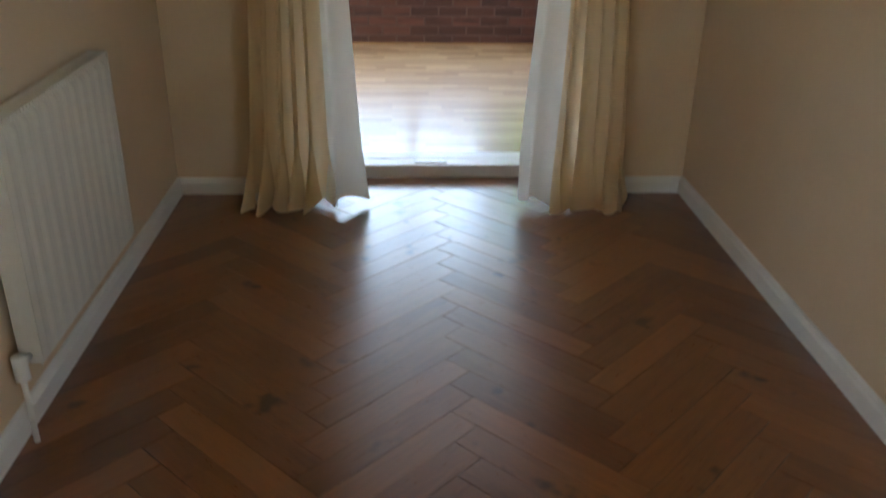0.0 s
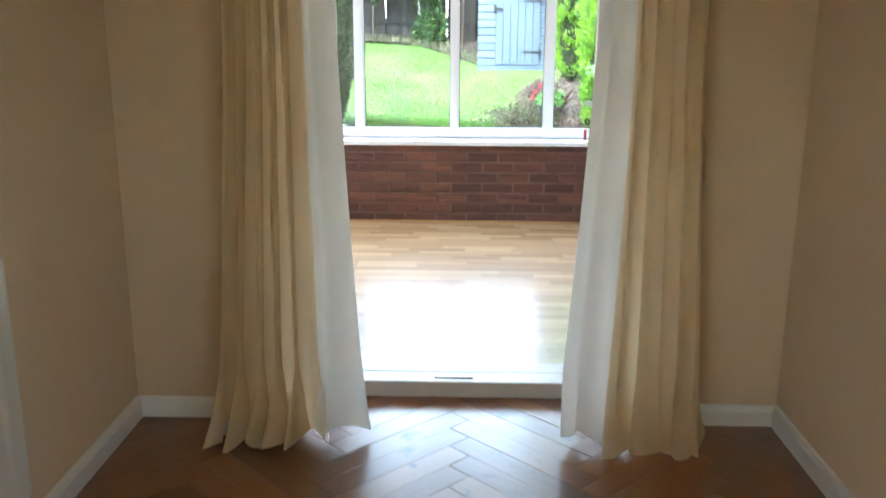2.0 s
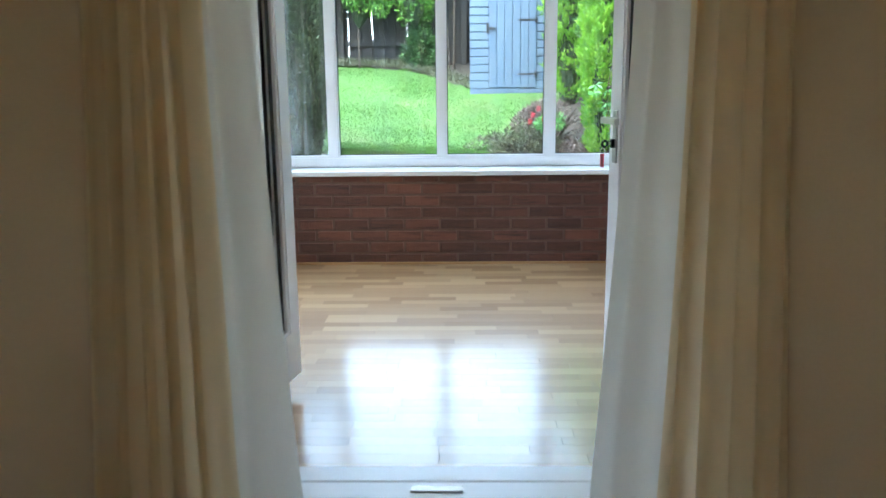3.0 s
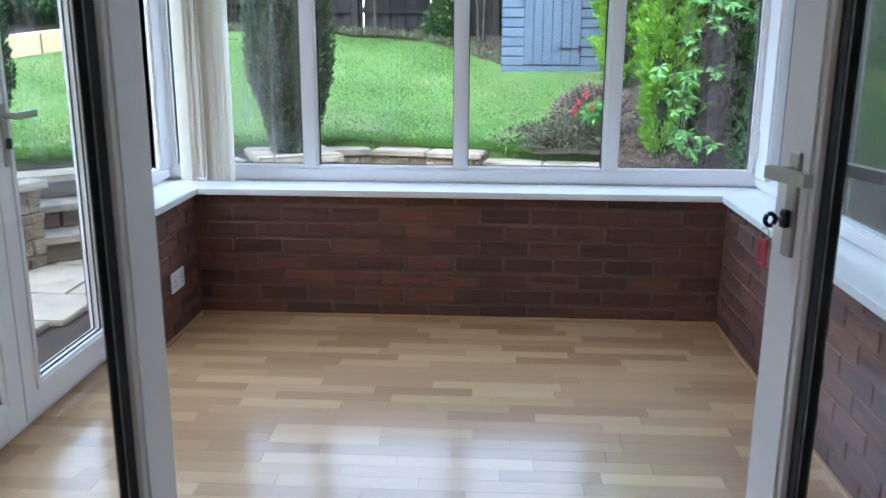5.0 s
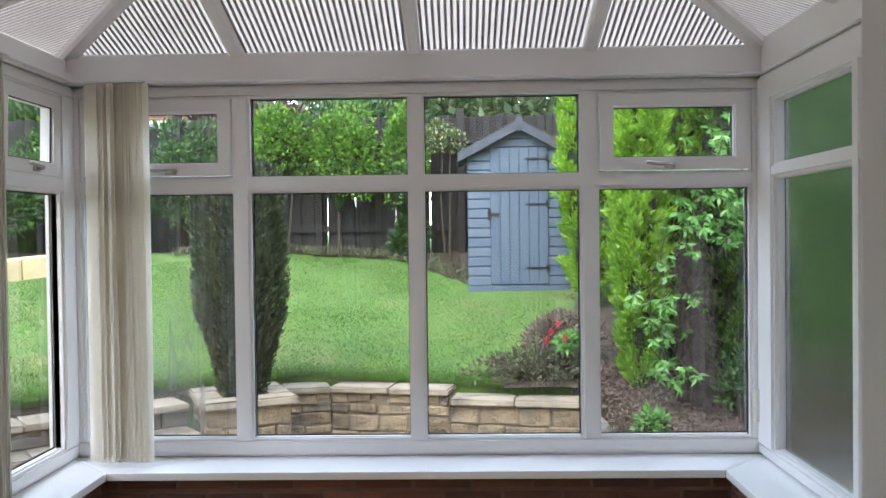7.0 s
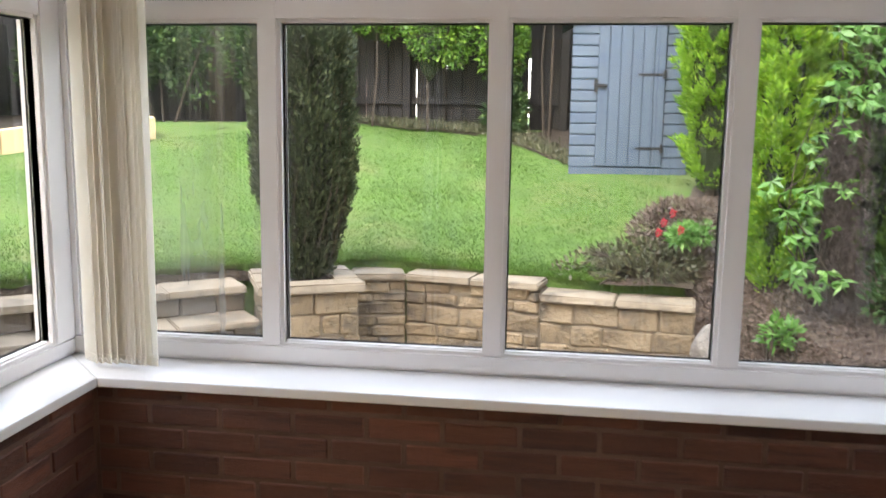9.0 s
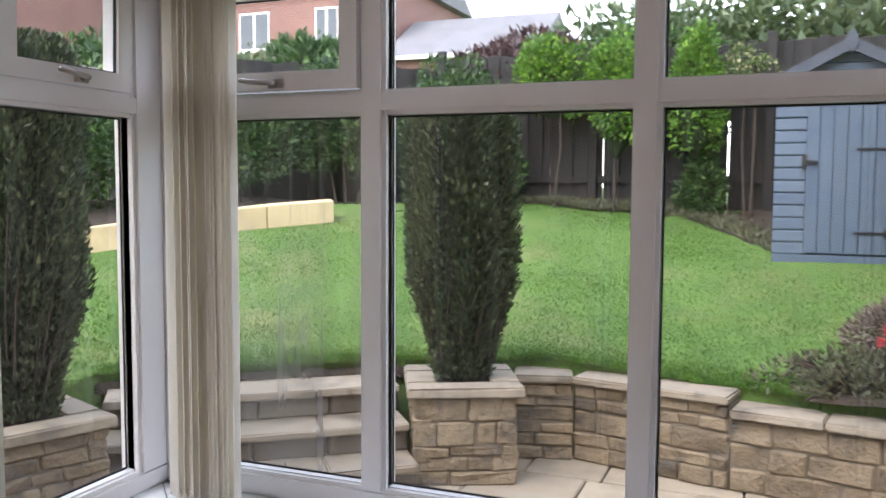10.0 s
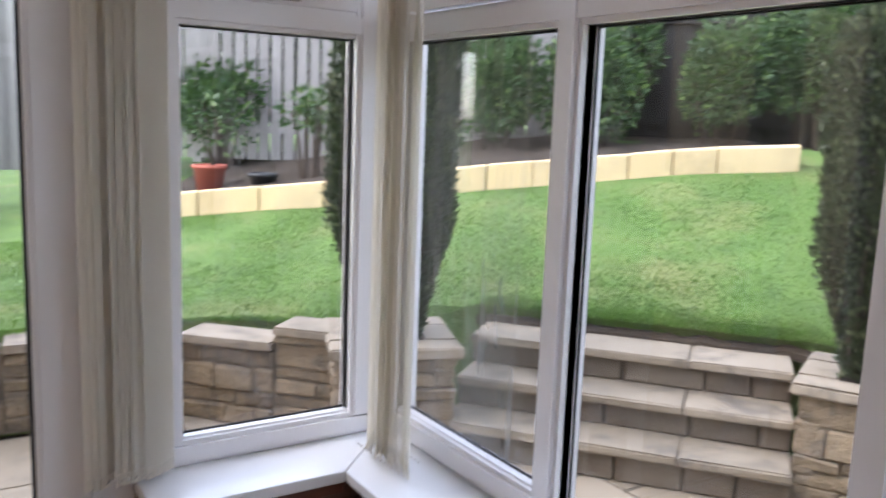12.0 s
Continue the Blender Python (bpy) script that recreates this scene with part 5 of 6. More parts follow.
lo = [bm.verts.new((x, y, lawn_z(x, y) - 0.015)) for x, y in strip]
hi = [bm.verts.new((x + 0.25, max(y + 0.9, 11.0), 1.30)) for x, y in strip]
for i in range(len(strip) - 1):
    bm.faces.new((lo[i], lo[i + 1], hi[i + 1], hi[i]))
bmesh.ops.subdivide_edges(bm, edges=bm.edges[:], cuts=7, use_grid_fill=True)
for v in bm.verts:
    v.co.z += noise.noise(v.co * 3.0) * 0.03 + 0.02
structure("planting_bed", bm, soil_mat, "strip of bare soil along the dark fence", "planting bed")
bm = bmesh.new()
bm.faces.new([bm.verts.new((x, y, lawn_z(x, y) + 0.02)) for x, y in ((0.48, 6.34), (0.95, 7.1), (1.35, 8.6), (3.8, 8.6), (3.8, 6.62), (1.05, 6.48), (1.02, 6.26))])
bmesh.ops.triangulate(bm, faces=bm.faces[:])
bmesh.ops.subdivide_edges(bm, edges=bm.edges[:], cuts=8, use_grid_fill=True)
for v in bm.verts:
    v.co.z = lawn_z(v.co.x, v.co.y) + 0.016 + noise.noise(v.co * 3.0) * 0.022
structure("planting_bed", bm, bank_soil, "bare soil under the overgrown hedge", "planting bed")

# ---------------------------------------------------------------- shed
SX0, SX1, SY, SB = 0.26, 1.32, 8.98, 0.93
SE, SA = SB + 1.40, SB + 1.68
shed = thing("garden_shed", ((SX0 + SX1) / 2, SY, SB), "small blue-grey painted wooden shed with a felt roof", "shed")
mid = (SX0 + SX1) / 2


def gable_body():
    bm = bmesh.new()
    prof = [(SX0 + 0.02, SB), (SX1 - 0.02, SB), (SX1 - 0.02, SE), (mid, SA - 0.02), (SX0 + 0.02, SE)]
    a = [bm.verts.new((x, SY + 0.02, z)) for x, z in prof]
    b = [bm.verts.new((x, SY + 1.2, z)) for x, z in prof]
    bm.faces.new(a), bm.faces.new(b)
    for i in range(5):
        bm.faces.new((a[i], a[(i + 1) % 5], b[(i + 1) % 5], b[i]))
    return bm


part("body", gable_body(), shed_paint, shed)
DLX, DRX = SX0 + 0.235, SX1 - 0.225       # door edges


def shiplap(x0, x1, z, h=0.098):
    """One lapped board: its foot stands proud of its head."""
    bm = bmesh.new()
    prof = [(SY + 0.022, 0), (SY + 0.001, 0.002), (SY - 0.002, 0.012), (SY + 0.002, h - 0.014), (SY + 0.012, h - 0.002), (SY + 0.022, h)]
    ends = [[bm.verts.new((x, y, z + dz)) for y, dz in prof] for x in (x0, x1)]
    n = len(prof)
    for i in range(n):
        bm.faces.new((ends[0][i], ends[0][(i + 1) % n], ends[1][(i + 1) % n], ends[1][i]))
    bm.faces.new(ends[0]), bm.faces.new(ends[1])
    return bm


z = SB + 0.02
while z < SE - 0.05:
    part("cladding_board", shiplap(SX0, DLX - 0.004, z), shed_paint, shed)
    part("cladding_board", shiplap(DRX + 0.004, SX1, z), shed_paint, shed)
    z += 0.1
part("gable_board", boxes((DLX, DRX, SY - 0.004, SY + 0.022, SE + 0.06, SE + 0.14), bevel=0.004), shed_paint, shed)
part("gable_board", boxes((DLX + 0.12, DRX - 0.12, SY - 0.004, SY + 0.022, SE + 0.145, SE + 0.21), bevel=0.004), shed_paint, shed)
door = part("door", boxes((DLX, DRX, SY - 0.004, SY + 0.021, SB + 0.03, SE + 0.05)), shed_paint, shed)
nb = 6
for k in range(nb):
    x0 = DLX + (DRX - DLX) * k / nb
    x1 = DLX + (DRX - DLX) * (k + 1) / nb
    part("door_board", boxes((x0 + 0.003, x1 - 0.003, SY - 0.018, SY - 0.003, SB + 0.032, SE + 0.048), bevel=0.004), shed_paint, door)
part("base_board", boxes((SX0, SX1, SY - 0.010, SY + 0.02, SB - 0.05, SB + 0.018), bevel=0.003), shed_paint, shed)
for z in (SB + 0.20, SB + 0.86, SB + 1.33):
    bm = boxes((DRX - 0.24, DRX - 0.02, SY - 0.026, SY - 0.017, z - 0.012, z + 0.012), (DRX - 0.025, DRX + 0.005, SY - 0.026, SY - 0.017, z - 0.04, z + 0.04), bevel=0.002)
    part("tee_hinge", bm, iron_mat, door, "black iron tee hinge")
bm = boxes((DLX - 0.03, DLX + 0.005, SY - 0.028, SY - 0.016, SB + 0.70, SB + 0.82), (DLX - 0.02, DLX + 0.085, SY - 0.030, SY - 0.018, SB + 0.745, SB + 0.775), bevel=0.002)
tube(bm, [(DLX + 0.05, SY - 0.026, SB + 0.76), (DLX + 0.05, SY - 0.062, SB + 0.76)], 0.016, 10)
part("latch", bm, iron_mat, door, "black iron latch and ring")
for sg in (-1, 1):
    bm = bmesh.new()
    e = mid + sg * ((SX1 - SX0) / 2 + 0.10)
    zed = SA - ((SX1 - SX0) / 2 + 0.10) * (SA - SE) / ((SX1 - SX0) / 2)
    a = [bm.verts.new(p) for p in ((mid, SY - 0.09, SA), (e, SY - 0.09, zed), (e, SY - 0.09, zed + 0.045), (mid, SY - 0.09, SA + 0.045))]
    b = [bm.verts.new(v.co + Vector((0, 1.4, 0))) for v in a]
    bm.faces.new(a), bm.faces.new(b)
    for i in range(4):
        bm.faces.new((a[i], a[(i + 1) % 4], b[(i + 1) % 4], b[i]))
    part("roof", bm, felt_mat, shed, "dark roofing felt")
    bm = bmesh.new()
    a = [bm.verts.new(p) for p in ((mid, SY - 0.112, SA - 0.05), (e, SY - 0.112, zed - 0.05), (e, SY - 0.112, zed + 0.05), (mid, SY - 0.112, SA + 0.05))]
    b = [bm.verts.new(v.co + Vector((0, 0.02, 0))) for v in a]
    bm.faces.new(a), bm.faces.new(b)
    for i in range(4):
        bm.faces.new((a[i], a[(i + 1) % 4], b[(i + 1) % 4], b[i]))
    part("bargeboard", bm, felt_mat, shed, "grey painted bargeboard")
bm = bmesh.new()
a = [bm.verts.new((mid + x, SY - 0.125, SA + z)) for x, z in ((-0.05, 0.0), (0, -0.09), (0.05, 0.0), (0.03, 0.075), (0, 0.10), (-0.03, 0.075))]
b = [bm.verts.new(v.co + Vector((0, 0.012, 0))) for v in a]
bm.faces.new(a), bm.faces.new(b)
for i in range(6):
    bm.faces.new((a[i], a[(i + 1) % 6], b[(i + 1) % 6], b[i]))
part("finial", bm, felt_mat, shed, "pointed gable finial")

# ---------------------------------------------------------------- fences


def board_fence(name, p, q, base, top, material, label, gap=0.018, width=0.105, posts=1.8, near=False, spaced=0.0):
    """Upright boards on two rails between posts."""
    f = thing(name, (*p, base(*p)), label, "fence")
    pv, qv = Vector((*p, 0)), Vector((*q, 0))
    d = (qv - pv).normalized()
    rot = Matrix.Rotation(math.atan2(d.y, d.x), 4, "Z")
    length = (qv - pv).length
    me = mesh_from("board", boxes((-width / 2, width / 2, -0.009, 0.009, 0, 1.0), bevel=0.003), material)
    s = width / 2
    k = 0
    while s < length:
        c = pv + d * s
        z = base(c.x, c.y)
        h = top + sr.uniform(-0.02, 0.02)
        side = -0.018 if k % 2 and not spaced else 0.004
        m = Matrix.Translation((c.x, c.y, z)) @ rot @ Matrix.Translation((0, side, 0)) @ Matrix.Rotation(radians(sr.uniform(-0.5, 0.5)), 4, "Y") @ Matrix.Diagonal((1, 1, h, 1))
        piece("board", me, f, m)
        if spaced:
            s += width + spaced * sr.uniform(0.7, 1.3)
            continue
        s += width * 0.86 + gap * (sr.uniform(0.5, 1.2) if sr.random() < 0.11 else 0)
        k += 1
    s = 0.0
    pm = mesh_from("post", boxes((-0.045, 0.045, -0.115 if near else 0.0, -0.028 if near else 0.09, 0, 1.0), bevel=0.004), material)
    while s <= length + 0.01:
        c = pv + d * s
        piece("post", pm, f, Matrix.Translation((c.x, c.y, base(c.x, c.y) - 0.05)) @ rot @ Matrix.Diagonal((1, 1, top + 0.13, 1)))
        s += posts
    for rz in (0.28, top - 0.35):
        a, b = pv, qv
        bm = bmesh.new()
        za, zb = base(a.x, a.y) + rz, base(b.x, b.y) + rz
        n2 = Vector((-d.y, d.x, 0)) * (-0.045 if near else 0.045)
        if near:
            a, b = a + n2 * 0.62, b + n2 * 0.62
        vs = [bm.verts.new(v) for v in (a + Vector((0, 0, za)), b + Vector((0, 0, zb)), b + Vector((0, 0, zb + 0.08)), a + Vector((0, 0, za + 0.08)))]
        ws = [bm.verts.new(v.co + n2) for v in vs]
        bm.faces.new(vs), bm.faces.new(ws)
        for i in range(4):
            bm.faces.new((vs[i], vs[(i + 1) % 4], ws[(i + 1) % 4], ws[i]))
        part("rail", bm, material, f)
    return f


board_fence("fence", (-3.4, 10.95), (3.4, 10.75), lambda x, y: 1.25, 1.72, fence_dark, "dark stained upright board fence behind the lawn, shade deepened in its colour", gap=0.030, width=0.095, near=True)
board_fence("fence", (-5.9, 9.0), (-3.45, 10.93), lambda x, y: 1.20, 1.65, fence_dark, "dark stained board fence behind the shrubs, shade deepened in its colour", near=True)
board_fence("fence", (-9.3, 3.6), (-5.95, 8.95), lambda x, y: 0.95, 1.75, fence_grey, "weathered grey upright board fence behind the bed", spaced=0.024)

# ---------------------------------------------------------------- plants


def shell_points(n, profile, height, base, lobes=11, seed=0):
    """Points on an uneven upright column whose radius follows profile(t)."""
    r = np.random.default_rng(seed)
    t = r.uniform(0, 1, n) ** 0.85
    a = r.uniform(0, math.tau, n)
    rad = np.array([profile(v) for v in t])
    lob = 1 + 0.07 * np.sin(lobes * a + 5 * t) + 0.05 * np.sin((lobes - 4) * a - 9 * t + 1) + 0.05 * np.sin(3 * a + 4 * t)
    rad = rad * lob * r.uniform(0.80, 1.06, n)
    pts = np.stack([base[0] + rad * np.cos(a), base[1] + rad * np.sin(a), base[2] + t * height], 1)
    nor = np.stack([np.cos(a), np.sin(a), 0.35 + 0.9 * (t > 0.92)], 1)
    return pts, nor


def column_core(bm, profile, height, base, k=0.82, seed=1):
    rings = []
    for j in range(19):
        t = j / 18
        rings.append([bm.verts.new((base[0] + profile(t) * k * math.cos(a) * (1 + 0.06 * math.sin(9 * a + 5 * t)), base[1] + profile(t) * k * math.sin(a) * (1 + 0.06 * math.sin(9 * a + 5 * t)), base[2] + t * height * 0.97))
                      for a in [i * math.tau / 28 for i in range(28)]])
    for r0, r1 in zip(rings, rings[1:]):
        for i in range(28):
            bm.faces.new((r0[i], r0[(i + 1) % 28], r1[(i + 1) % 28], r1[i]))
    bm.faces.new(rings[-1])
    bm.faces.new(rings[0])


def clipped(t):
    """Radius of the clipped conifer from its foot to its flat top."""
    s = min(t / 0.40, 1.0)
    r = 0.150 + 0.136 * (s * s * (3 - 2 * s))
    if t > 0.88:
        r *= math.sqrt(max(0.0, 1 - ((t - 0.88) / 0.125) ** 2)) * 0.55 + 0.45
    return r


def conifer(x, y, z, height, label, seed):
    c = thing("clipped_conifer", (x, y, z), label, "conifer", "clipped conifers in the stone planters")
    bm = bmesh.new()
    tube(bm, [(x, y, z - 0.02), (x + 0.01, y, z + 0.3), (x, y + 0.01, z + height * 0.8)], 0.05, 10, 0.4)
    part("trunk", bm, bark_mat, c)
    # solid near-black column: shade seen between the sprays, put in as colour
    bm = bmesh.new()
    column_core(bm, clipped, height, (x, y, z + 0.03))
    part("inner_growth", bm, conifer_core, c, "near-black core standing in for shade behind the conifer sprays")
    p, nn = shell_points(27000, clipped, height, (x, y, z + 0.02), seed=seed)
    cloud("crown", p, nn, 0.038, 0.016, conifer_leaf, c, 0.5, 1.1, "dark green and brown upright sprays")
    # bare stems up the outside
    bm = bmesh.new()
    r = random.Random(seed)
    for k in range(26):
        a = r.uniform(0, math.tau)
        t0, t1 = r.uniform(0.02, 0.2), r.uniform(0.4, 0.8)
        pts = []
        for i in range(6):
            t = t0 + (t1 - t0) * i / 5
            rr_ = clipped(t) * 0.99
            pts.append((x + rr_ * math.cos(a + 0.05 * i), y + rr_ * math.sin(a + 0.05 * i), z + t * height))
        tube(bm, pts, 0.006, 4, 0.4)
    part("stem", bm, bark_mat, c, "thin bare brown stems")
    return c


conifer(P1[0], P1[1], 0.375, 1.60, "dark clipped columnar conifer growing in the stone planter", 31)
conifer(P2[0], P2[1], 0.375, 1.75, "tall dark clipped conifer in the far stone planter", 32)


def plumes(roots, ways, per, length, spread, r):
    """Leaf points and directions clustered round many upturned plumes, full at the root and pointed at the tip."""
    k = len(roots)
    d = ways + r.normal(0, 0.22, (k, 3))
    d /= np.linalg.norm(d, axis=1)[:, None]
    s = r.uniform(0, 1, (k, per, 1)) ** 0.8
    off = r.normal(0, 1, (k, per, 3))
    off /= np.linalg.norm(off, axis=2)[:, :, None]
    ln = length * r.uniform(0.55, 1.25, (k, 1, 1))
    p = roots[:, None] + d[:, None] * s * ln + off * spread * (1.08 - s) * r.uniform(0.35, 1.0, (k, per, 1))
    way = d[:, None] + off * 0.75
    return p.reshape(-1, 3), way.reshape(-1, 3)


def bright_conifer(x, y, z, height, radius, label, seed, count=7000, size=0.10, mat=None, twist=0.0):
    """A loose upright garden conifer: trunk, solid dark core as its inner shade, and feathery fans."""
    c = thing("garden_conifer", (x, y, z), label, "conifer", "overgrown conifers beside the shed")
    bm = bmesh.new()
    tube(bm, [(x, y, z - 0.05), (x + 0.03 + twist, y - 0.02, z + height * 0.4), (x + twist * 1.5, y, z + height * 0.85)], 0.06, 10, 0.35)
    part("trunk", bm, bark_mat, c)

    def prof(t):
        return radius * (0.42 + 0.62 * math.sin(math.pi * min(t * 0.72 + 0.04, 1.0))) * (1 - max(0, t - 0.8) ** 2 * 12)
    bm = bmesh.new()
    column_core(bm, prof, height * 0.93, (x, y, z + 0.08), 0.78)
    part("inner_growth", bm, hedge_core, c, "solid dark core standing in for the shade between branches")
    r = np.random.default_rng(seed)
    fans = 430
    p0, n0 = shell_points(fans, prof, height, (x, y, z + 0.06), 7, seed)
    n0 = n0 / np.linalg.norm(n0, axis=1)[:, None]
    p, d = plumes(p0 - n0 * 0.05, n0 + np.array([0, 0, 0.9]), count // fans, 0.20, 0.055, r)
    cloud("crown", p, d, size * 0.55, size * 0.17, mat or hedge_leaf, c, 0.22, 0.25, "bright yellow-green feathery sprays" if mat is None else "deep green feathery sprays")
    return c


bright_conifer(1.42, 8.30, 0.75, 2.35, 0.25, "bright green conifer growing against the shed", 41, 21000)
bright_conifer(1.72, 7.60, 0.60, 2.6, 0.26, "dark conifer with a bare leaning trunk", 42, 9000, twist=-0.14, mat=deep_leaf)
bright_conifer(1.50, 6.45, 0.30, 2.50, 0.15, "tall yellow-green conifer draped with creeper", 43, 30000)
bright_conifer(1.86, 6.85, 0.42, 2.5, 0.20, "bright conifer behind the creeper", 47, 17000)
bright_conifer(2.26, 6.68, 0.30, 2.7, 0.27, "dense green conifer at the end of the wall", 44, 28000, mat=deep_leaf)
bright_conifer(2.72, 6.85, 0.35, 2.7, 0.26, "yellow-green conifer at the edge of the hedge", 48, 17000)
bright_conifer(3.3, 7.2, 0.45, 2.8, 0.45, "dense green conifer beyond the hedge", 45, 9000, mat=deep_leaf)
bright_conifer(2.3, 8.6, 0.75, 2.7, 0.45, "tall green conifer behind the hedge", 46, 9000, mat=deep_leaf)

# creeper with large leaves over the conifers, and its dead brown tangle
creep = thing("creeper", (1.80, 6.30, 0.30), "leafy green climbing creeper over the hedge", "climbing plant")
r = np.random.default_rng(51)
bm = bmesh.new()
rc = random.Random(51)
heads = []
for k in range(14):
    top = k < 8
    z = 1.30 if top else 0.25
    x = rc.uniform(1.74, 2.25) if top else rc.uniform(1.68, 1.84)
    y = rc.uniform(6.18, 6.34)
    pts = [(x, y, z)]
    for i in range(6 if top else 8):
        px, py, pz = pts[-1]
        lean = 0.0 if top else (-0.035 if pz < 0.8 else 0.03)
        pts.append((px + lean + rc.uniform(-0.08, 0.08), min(max(py + rc.uniform(-0.04, 0.04), 6.12), 6.38), pz + rc.uniform(0.06, 0.22)))
        if top or pts[-1][2] < 1.75:
            heads.append(pts[-1])
    tube(bm, pts, 0.006, 5, 0.5)
part("stem", bm, bark_mat, creep, "thin brown creeper stems")
lp, ln = [], []
for q in np.array(heads):
    if 1.79 < q[0] < 2.05 and q[2] < 1.40:
        continue
    for _ in range(2 if q[2] > 1.45 else 1):
        n = 5
        a0 = r.uniform(-0.5, 0.5)
        ang = a0 - math.pi / 2 + np.linspace(-1.5, 1.5, n)
        d = np.stack([np.cos(ang), np.full(n, -0.45), np.sin(ang)], 1)
        c0 = q + r.normal(0, 0.055, 3) + np.array([0, -0.08, 0])
        lp.append(np.repeat(c0[None], n, 0))
        ln.append(d)
cloud("leaves", np.concatenate(lp), np.concatenate(ln), 0.075, 0.036, creeper_leaf, creep, 0.12, 0.0, "broad fingered green leaves")
tangle = thing("dead_tangle", (1.88, 6.4, 0.30), "tangle of dead brown twigs in the hedge", "dead growth")
bm = bmesh.new()
for k in range(1500):
    z = rc.uniform(0.30, 1.42)
    x, y = rc.gauss(1.90 - 0.05 * z, 0.062), rc.uniform(6.16, 6.34)
    pts = [(x, y, z)]
    for i in range(3):
        pts.append((pts[-1][0] + rc.uniform(-0.035, 0.035), pts[-1][1] + rc.uniform(-0.03, 0.02), pts[-1][2] + rc.uniform(-0.07, 0.03)))
    tube(bm, pts, 0.0028, 4, 0.5)
part("twigs", bm, dead_dark, tangle)
bm = bmesh.new()
column_core(bm, lambda t: 0.095 * (1 - 0.45 * t), 1.15, (1.86, 6.40, 0.25), 1.0)
part("dead_core", bm, dead_dark, tangle, "matted brown dead foliage")


def bush(name, centre, radii, count, length, width, mat, label, category="shrub", stems=9, seed=0, lobes=9, trunk=False, up=0.3, group="", heart=0.0):
    """A loose shrub: stems from the ground and leaves through uneven clumps, round a dark core coloured as inner shade
    if it is dense.
    """
    base = lawn_z(centre[0], centre[1]) if not trunk else trunk
    b = thing(name, (centre[0], centre[1], base), label, category, group)
    q = random.Random(seed)
    bm = bmesh.new()
    for k in range(stems):
        a = q.uniform(0, math.tau)
        e = Vector(centre) + Vector((math.cos(a) * radii[0] * q.uniform(0.2, 0.9), math.sin(a) * radii[1] * q.uniform(0.2, 0.9), radii[2] * q.uniform(-0.3, 0.7)))
        s = Vector((centre[0] + 0.08 * math.cos(a), centre[1] + 0.08 * math.sin(a), base - 0.02))
        mid_ = (s + e) / 2 + Vector((q.uniform(-0.05, 0.05), q.uniform(-0.05, 0.05), 0.05))
        tube(bm, [s, mid_, e], 0.011 + radii[0] * 0.012, 5, 0.4)
    part("stems", bm, bark_mat, b)
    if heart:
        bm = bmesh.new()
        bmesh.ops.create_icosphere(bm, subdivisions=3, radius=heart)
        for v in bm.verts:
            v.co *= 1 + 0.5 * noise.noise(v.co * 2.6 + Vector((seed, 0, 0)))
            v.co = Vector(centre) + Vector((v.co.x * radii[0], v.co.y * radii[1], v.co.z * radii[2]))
        part("inner_growth", bm, hedge_core, b, "solid dark core standing in for the shade between branches")
    p, nn = lobed(count, centre, radii, lobes)
    keep = p[:, 2] > base + 0.01
    cloud("leaves", p[keep], nn[keep], length, width, mat, b, 0.5, up)
    return b


flower = bush("flowering_bush", (0.70, 6.52, 0.42), (0.42, 0.30, 0.22), 2300, 0.045, 0.018, bramble_leaf, "low straggling grey-green bush with red flowers", stems=46, seed=61, lobes=16)
p, nn = lobed(420, (1.0, 6.42, 0.68), (0.13, 0.12, 0.09), 6)
cloud("fresh_leaves", p, nn, 0.05, 0.026, creeper_leaf, flower, 0.4, 0.2, "fresh green leaves round the flowers")
for k, (x, y, z) in enumerate(((0.83, 6.30, 0.77), (0.93, 6.27, 0.73), (0.80, 6.28, 0.71), (0.88, 6.29, 0.83))):
    bm = bmesh.new()
    for i in range(9):
        a = i * 2.4
        rad = 0.012 + 0.016 * (i / 9)
        bmesh.ops.create_icosphere(bm, subdivisions=1, radius=0.009, matrix=Matrix.Translation((x + 0.7 * rad * math.cos(a), y - 0.004 * i % 0.01, z + rad * math.sin(a))) @ Matrix.Diagonal((1, 0.6, 0.8, 1)))
    part("flower", bm, red_petal, flower, "bright red flower head")
bush("low_bush", (1.02, 6.80, 0.66), (0.36, 0.26, 0.27), 2400, 0.05, 0.014, dead_twig, "dry brown low growth beside the hedge", seed=62, stems=26)
bush("low_bush", (1.50, 6.0, 0.17), (0.10, 0.09, 0.11), 150, 0.06, 0.026, creeper_leaf, "small green plant at the foot of the hedge", seed=63, trunk=0.04)
for k, (x, w, zc, h) in enumerate(((-1.99, 0.38, 2.62, 0.60), (-1.27, 0.42, 2.42, 0.80), (-0.50, 0.25, 2.36, 0.82))):
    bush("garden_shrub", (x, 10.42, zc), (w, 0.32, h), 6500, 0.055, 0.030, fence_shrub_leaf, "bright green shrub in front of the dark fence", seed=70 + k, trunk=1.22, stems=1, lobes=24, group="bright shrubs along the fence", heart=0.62)
